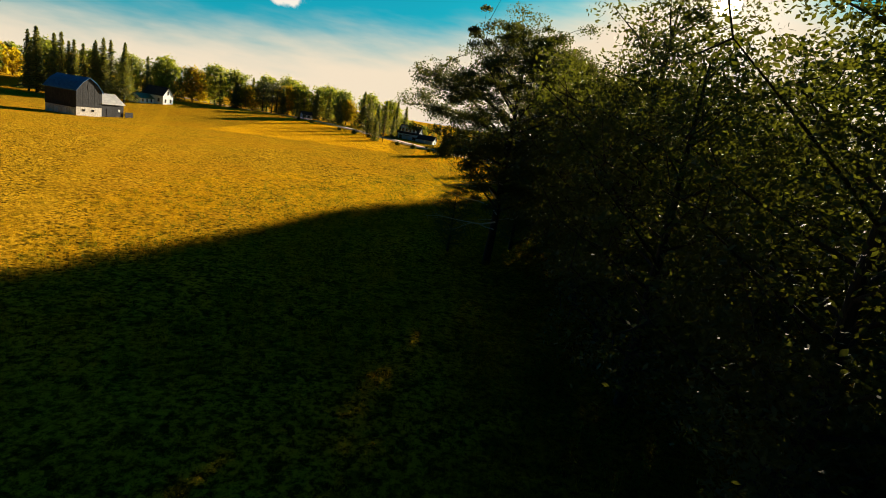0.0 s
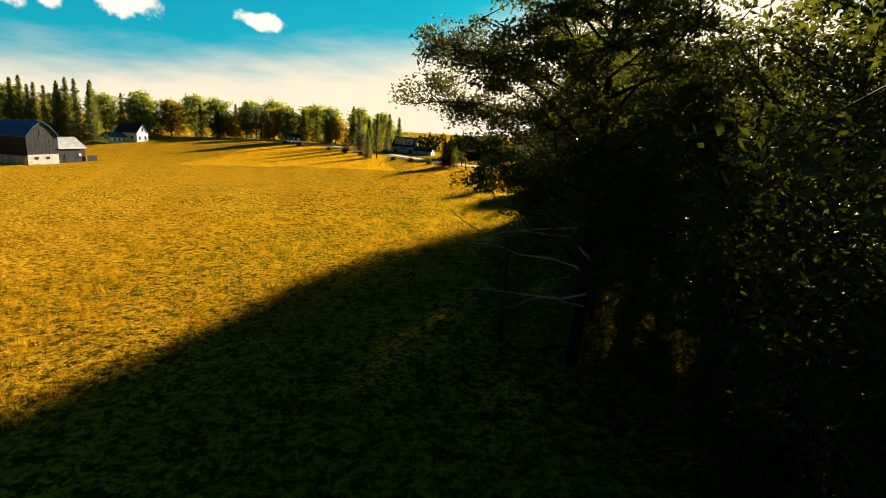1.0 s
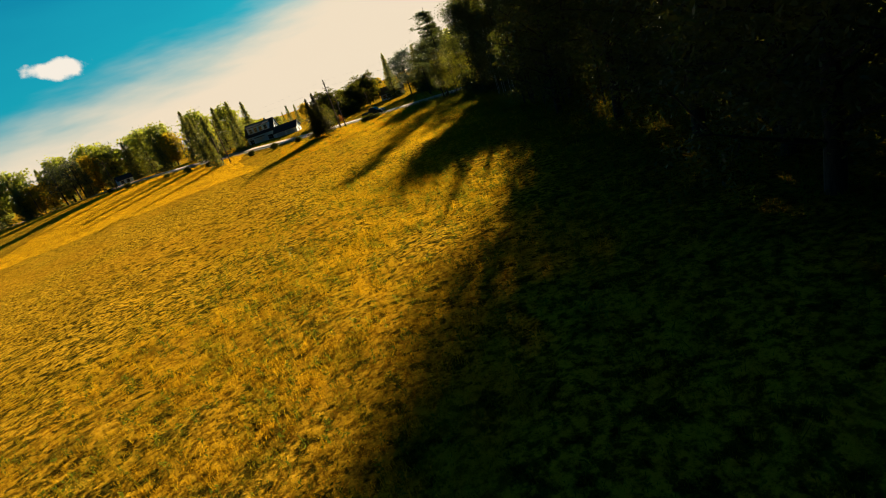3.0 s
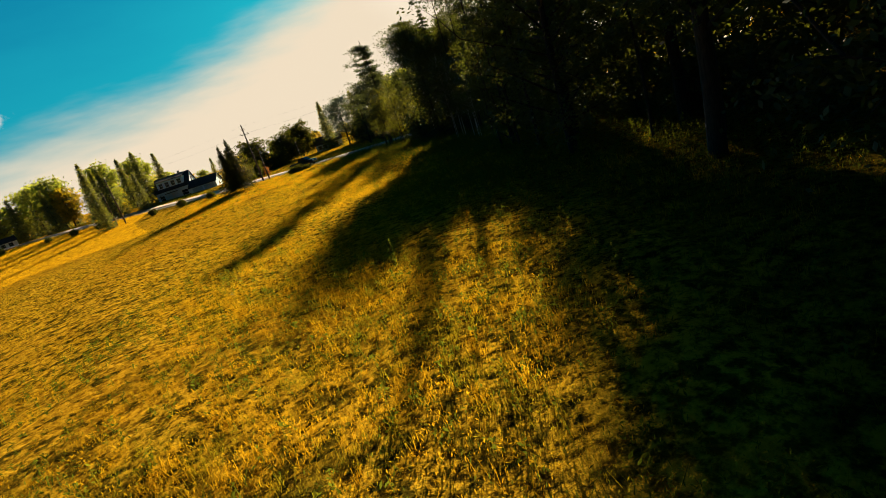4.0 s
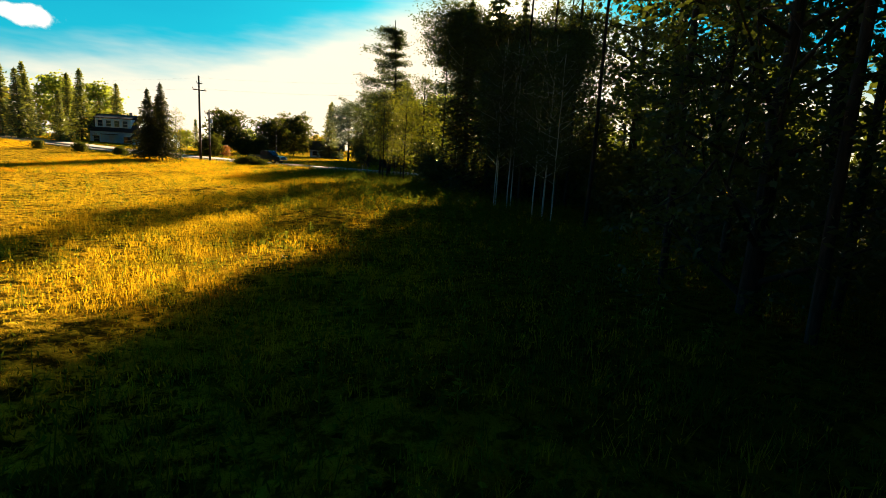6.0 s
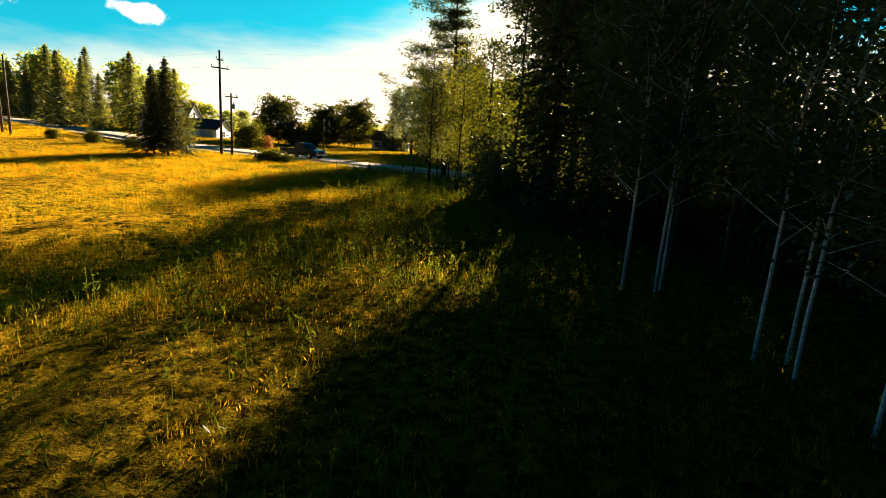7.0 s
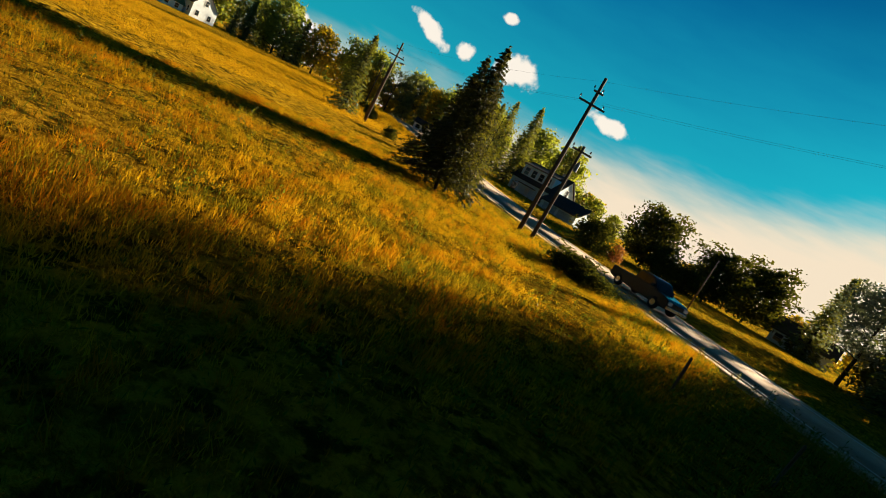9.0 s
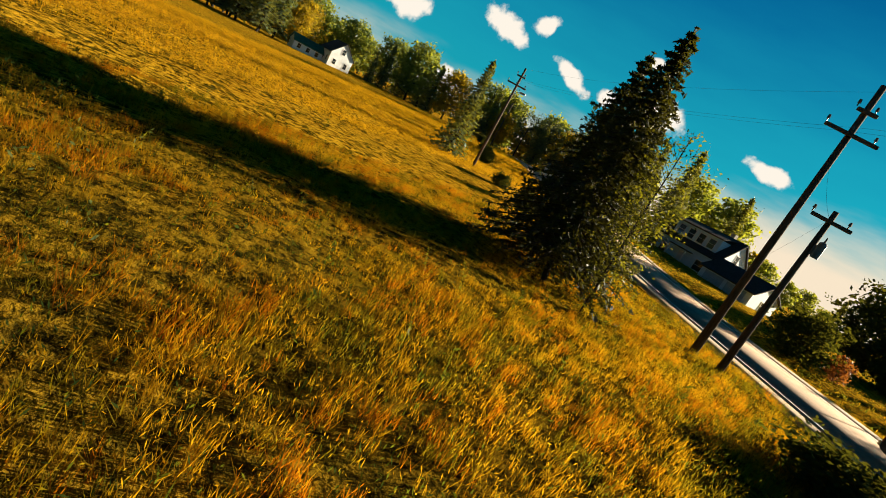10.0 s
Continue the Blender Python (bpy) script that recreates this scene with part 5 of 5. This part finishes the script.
# ---- grass and weeds ----
def blades(rng, x, y, z, high, wide, per=3, bend=0.5, tight=1.0):
    """Tufts of bent, pointed blades."""
    n = len(x) * per
    cx, cy, cz = (np.repeat(v, per) for v in (x, y, z))
    h = np.repeat(high, per) * rng.uniform(0.6, 1.25, n)
    a = rng.uniform(0, 2 * math.pi, n)
    lean = rng.uniform(0.1, bend, n) * h
    spread = tight * (0.10 + 0.12 * np.repeat(high, per))
    bx, by = cx + rng.normal(0, 1, n) * spread, cy + rng.normal(0, 1, n) * spread
    w = wide * rng.uniform(0.6, 1.5, n)
    f = a + rng.uniform(0.8, 2.2, n)
    wx, wy = np.cos(f) * w, np.sin(f) * w
    verts = np.stack([np.stack([bx - wx, by - wy, cz - 0.03], 1), np.stack([bx + wx, by + wy, cz - 0.03], 1),
                      np.stack([bx + np.cos(a) * lean + 0.3 * wx, by + np.sin(a) * lean + 0.3 * wy, cz + h], 1)], 1).reshape(-1, 3)
    return verts, np.arange(3 * n).reshape(-1, 3)


def path_gap(x, y):
    """Sideways distance from the line along which the meadow is crossed."""
    px = np.interp(y, [0, 60, 85, 120, 140, 150, 165, 190], [-1, -5, 1, 14, 16.5, 14, 6, 0])
    return np.abs(x - px)


def wood_edge(y):
    return 22.5 - 0.13 * np.maximum(0.0, 118 - y)


def patches(x, y):
    """Slow wandering between dry and green growth, -1 to 1."""
    return (np.sin(0.31 * x + 0.9 * np.sin(0.17 * y)) + np.sin(0.23 * y + 1.3 * np.sin(0.19 * x) + 1.0) + 0.8 * np.sin(0.9 * x + 0.7 * y)) / 2.8


def scatter(seed, n, x0, x1, y0, y1, keep):
    rng = np.random.default_rng(seed)
    x, y = rng.uniform(x0, x1, n), rng.uniform(y0, y1, n)
    ok = keep(x, y, rng.uniform(0, 1, n)) & (road_gap(x, y) > 4.6)
    return rng, x[ok], y[ok]


def scatter_near(seed, n, keep, spread=9.0, sign=1.0):
    """Places strewn most thickly along the line across the meadow."""
    rng = np.random.default_rng(seed)
    y = rng.uniform(14, 190, n)
    off = rng.normal(0, 1, n) * spread * np.where(rng.uniform(0, 1, n) < 0.3, 2.2, 1.0)
    x = np.interp(y, [0, 60, 85, 120, 140, 150, 165, 190], [-4, -10, -3, 10, 12.5, 12, 8, 0]) + off
    clump = np.sin(3.6 * x + 1.7 * np.sin(1.9 * y)) * np.sin(3.3 * y + 1.9 * np.sin(2.1 * x))
    clump = 0.6 * clump + 0.5 * np.sin(7.9 * x + 1.3 * np.sin(5.1 * y)) * np.sin(8.3 * y + 1.5 * np.sin(4.7 * x))
    clump = sign * clump + 0.45 * sign * patches(3.3 * x, 2.9 * y)
    ok = keep(x, y, rng.uniform(0, 1, n) / np.clip(0.5 + 0.9 * clump, 0.04, 1.0)) & (road_gap(x, y) > 4.6)
    return rng, x[ok], y[ok], clump[ok]


def rank(x, y):
    """How green and rank the growth is, 0 to 1."""
    near_wood = x - (0.10 * y - 4.0)
    return np.clip(0.1 + 0.085 * near_wood + 0.35 * patches(x, y) + 0.3 * np.clip((y - 142) / 22, 0, 1) * np.clip((x + 12) / 12, 0, 1), 0.04, 0.92)


def sprigs(rng, x, y, z, high, size, per):
    """Low herbs: small leaves spread through a tuft."""
    n = len(x) * per
    cx, cy, cz, hh = (np.repeat(v, per) for v in (x, y, z, high))
    f = rng.uniform(0.05, 1.0, n)
    spread = 0.10 + 0.22 * hh
    spots = np.stack([cx + rng.normal(0, 1, n) * spread, cy + rng.normal(0, 1, n) * spread, cz + f * hh], 1)
    return leaves(rng, spots, size, -1.0, 0.22)


def sow_sprigs(name, seed, n, area, keep, high, size, mat, label, per=4):
    if area:
        rng, x, y = scatter(seed, n, *area, keep)
        clump = np.sin(2.1 * x + 1.7 * np.sin(1.1 * y)) * np.sin(1.9 * y + 1.9 * np.sin(1.3 * x))
        thick = clump > rng.uniform(-1.0, 0.35, len(x))
        x, y, clump = x[thick], y[thick], clump[thick]
    else:
        rng, x, y, clump = scatter_near(seed, n, keep, sign=-1.0 if mat is WEED else 1.0)
    h = high * rng.uniform(0.4, 1.3, len(x)) * np.maximum(0.25, 1 + 0.4 * patches(x * 2.1, y * 1.7) + 0.8 * clump)
    ob = new(name, mesh_of(name, *sprigs(rng, x, y, lay_many(x, y), h, size, per), mat))
    return tagged(ob, label, "grass", kind="stuff")


def sow(name, seed, n, keep, high, wide, mat, label, per=3, bend=0.5):
    rng, x, y, clump = scatter_near(seed, n, keep)
    h = high * rng.uniform(0.55, 1.35, len(x)) * np.maximum(0.25, 1 + 0.3 * patches(x * 2.1, y * 1.7) + 0.8 * clump)
    ob = new(name, mesh_of(name, *blades(rng, x, y, lay_many(x, y), h, wide, per, bend), mat))
    return tagged(ob, label, "grass", kind="stuff")


in_meadow = lambda x, y: x < wood_edge(y) + 3
sow("dry_grass", 61, 170000, lambda x, y, r: (r < 1 - rank(x, y)) & in_meadow(x, y), 0.16, 0.006, GRASS, "short dry golden meadow grass", 2, 1.2)
sow("green_grass", 62, 220000, lambda x, y, r: (r < rank(x, y)) & (x < wood_edge(y) + 8), 0.21, 0.009, WEED, "rank green grass and weeds in the meadow", 3, 1.2)
sow_sprigs("dry_herbs", 65, 380000, None, lambda x, y, r: (r < 1 - rank(x, y)) & in_meadow(x, y), 0.22, 0.037, GRASS, "low dry golden herbs and hay stubble", 4)
sow_sprigs("green_herbs", 66, 260000, None, lambda x, y, r: (r < np.maximum(rank(x, y), 0.3)) & in_meadow(x, y), 0.25, 0.045, WEED, "low green herbs among the dry grass", 4)


def sow_tufts(name, seed, n, area, keep, high, mat, label, per=9):
    """Close tufts of fine standing blades where the meadow is seen from near by."""
    rng, x, y = scatter(seed, n, *area, keep)
    # cushions about a pace across, with bare gaps between them
    lump = 0.5 * np.sin(4.1 * x + 1.9 * np.sin(2.3 * y)) * np.sin(3.7 * y + 2.1 * np.sin(1.7 * x)) + 0.35 * np.sin(9.7 * x + 1.5 * np.sin(6.1 * y)) * np.sin(8.9 * y + 1.7 * np.sin(5.3 * x)) + 0.35 * patches(3.3 * x, 2.9 * y)
    ok = lump + rng.uniform(-0.25, 0.25, len(x)) > -0.22
    x, y, lump = x[ok], y[ok], lump[ok]
    h = high * rng.uniform(0.5, 1.25, len(x)) * np.clip(0.85 + 0.75 * lump, 0.35, 1.5)
    ob = new(name, mesh_of(name, *blades(rng, x, y, lay_many(x, y), h, 0.0066, per, 0.85, 0.42), mat))
    return tagged(ob, label, "grass", kind="stuff")


def green_share(x, y):
    return np.clip(rank(x, y) * 0.8 + 0.35 * patches(2.3 * x + 5, 2.1 * y), 0.05, 0.95)


END_FIELD, MID_FIELD = (-13, 15, 153, 186), (-9, 24, 84, 153)
near_path = lambda x, y: (path_gap(x, y) < 12) & (x < wood_edge(y) + 1)
sow_tufts("grass_tufts", 81, 24000, END_FIELD, lambda x, y, r: r > green_share(x, y), 0.22, GRASS, "tufts of dry golden standing grass")
sow_tufts("grass_tufts", 82, 30000, END_FIELD, lambda x, y, r: r < green_share(x, y), 0.22, WEED, "tufts of green standing grass")
sow_tufts("grass_tufts", 83, 29000, MID_FIELD, lambda x, y, r: (r > green_share(x, y)) & near_path(x, y), 0.23, GRASS, "tufts of dry golden standing grass")
sow_tufts("grass_tufts", 84, 29000, MID_FIELD, lambda x, y, r: (r < green_share(x, y)) & near_path(x, y), 0.24, WEED, "tufts of green standing grass")
sow_tufts("grass_tufts", 85, 25000, END_FIELD, lambda x, y, r: (r < 0.9) & (patches(6.1 * x + 2, 5.3 * y) > 0.12), 0.24, RUST, "tufts of rust-coloured seeding grass")
START_FIELD = (-36, -2, 22, 84)
at_start = lambda x, y: (path_gap(x, y) < 26) & (x < 0.10 * y - 5)
sow_tufts("grass_tufts", 86, 34000, START_FIELD, lambda x, y, r: (r > 0.8 * green_share(x, y)) & at_start(x, y), 0.25, GRASS, "tufts of dry golden standing grass", 7)
sow_tufts("grass_tufts", 87, 18000, START_FIELD, lambda x, y, r: (r < green_share(x, y)) & at_start(x, y), 0.25, WEED, "tufts of green standing grass", 7)
FIELD = (-130, 20, 40, 250)
in_field = lambda x, y: (path_gap(x, y) > 24) & (y < 205 - 0.75 * (x + 10)) & (x < 10)
sow_sprigs("dry_herbs", 63, 260000, FIELD, lambda x, y, r: (r < 0.8) & in_field(x, y), 0.22, 0.085, GRASS, "low dry golden herbs across the meadow", 1)
sow_sprigs("green_herbs", 64, 30000, FIELD, lambda x, y, r: (r < 0.7) & in_field(x, y) & (patches(x, y) > -0.1), 0.22, 0.085, WEED, "low green herbs across the meadow", 1)
sow_sprigs("lawn_grass", 67, 60000, (-60, 60, 176, 262), lambda x, y, r: y > 194.5 - 0.73 * (x - 5), 0.12, 0.09, GRASS, "mown golden lawn across the road", 1)
sow_sprigs("lawn_grass", 68, 60000, (-60, 60, 176, 262), lambda x, y, r: y > 194.5 - 0.73 * (x - 5), 0.12, 0.09, WEED, "mown green lawn across the road", 1)


sow_sprigs("dry_herbs", 69, 330000, (-75, 2, 160, 245), lambda x, y, r: in_field(x, y), 0.24, 0.080, STRAW, "dry golden standing grass of the far meadow", 1)


def weed_clumps(name, seed, n, area, keep, mat, label, high=0.55):
    """Leafy stems of goldenrod and the like."""
    rng, x, y = scatter(seed, n, *area, keep)
    k = len(x)
    z, h = lay_many(x, y), high * rng.uniform(0.5, 1.3, k)
    per = 12
    f = np.tile(np.linspace(0.12, 1.0, per), k)
    cx, cy, cz, hh = (np.repeat(v, per) for v in (x, y, z, h))
    lean = np.repeat(rng.normal(0, 0.14, (k, 2)), per, 0)
    spots = np.stack([cx + lean[:, 0] * f * hh, cy + lean[:, 1] * f * hh, cz + f * hh], 1) + rng.normal(0, 0.055, (k * per, 3)) * (1.4 - f)[:, None] * 1.6
    v1, f1 = leaves(rng, spots, 0.058, 0.0, 0.36)
    sx = np.stack([np.stack([x - 0.008, y, z - 0.05], 1), np.stack([x + 0.008, y, z - 0.05], 1),
                   np.stack([x + lean[::per, 0] * h + 0.004, y + lean[::per, 1] * h, z + h], 1), np.stack([x + lean[::per, 0] * h - 0.004, y + lean[::per, 1] * h, z + h], 1)], 1).reshape(-1, 3)
    v, q = joined([(v1, f1), (sx, np.arange(4 * k).reshape(-1, 4))])
    return tagged(new(name, mesh_of(name, v, q, mat)), label, "weeds", kind="stuff")


weed_clumps("tall_weeds", 71, 40000, (-30, 26, 18, 182), lambda x, y, r: (r < np.clip(rank(x, y) * 1.2 - 0.15, 0.02, 0.9)) & (path_gap(x, y) < 20) & (x < wood_edge(y) + 4), WEED, "tall leafy green weeds among the grass")
weed_clumps("goldenrod", 72, 3600, (-30, 24, 18, 186), lambda x, y, r: (r < 0.65) & (path_gap(x, y) < 20) & (patches(x + 9, y) > 0.2), SAPLING, "yellow goldenrod stems among the grass", 0.5)
weed_clumps("meadow_weeds", 73, 9000, (-30, 12, 24, 112), lambda x, y, r: (r < 0.55 + 0.4 * patches(1.7 * x, 1.5 * y)) & (path_gap(x, y) < 17) & (x < wood_edge(y) - 4), WEED, "low leafy green weeds scattered in the golden meadow", 0.38)
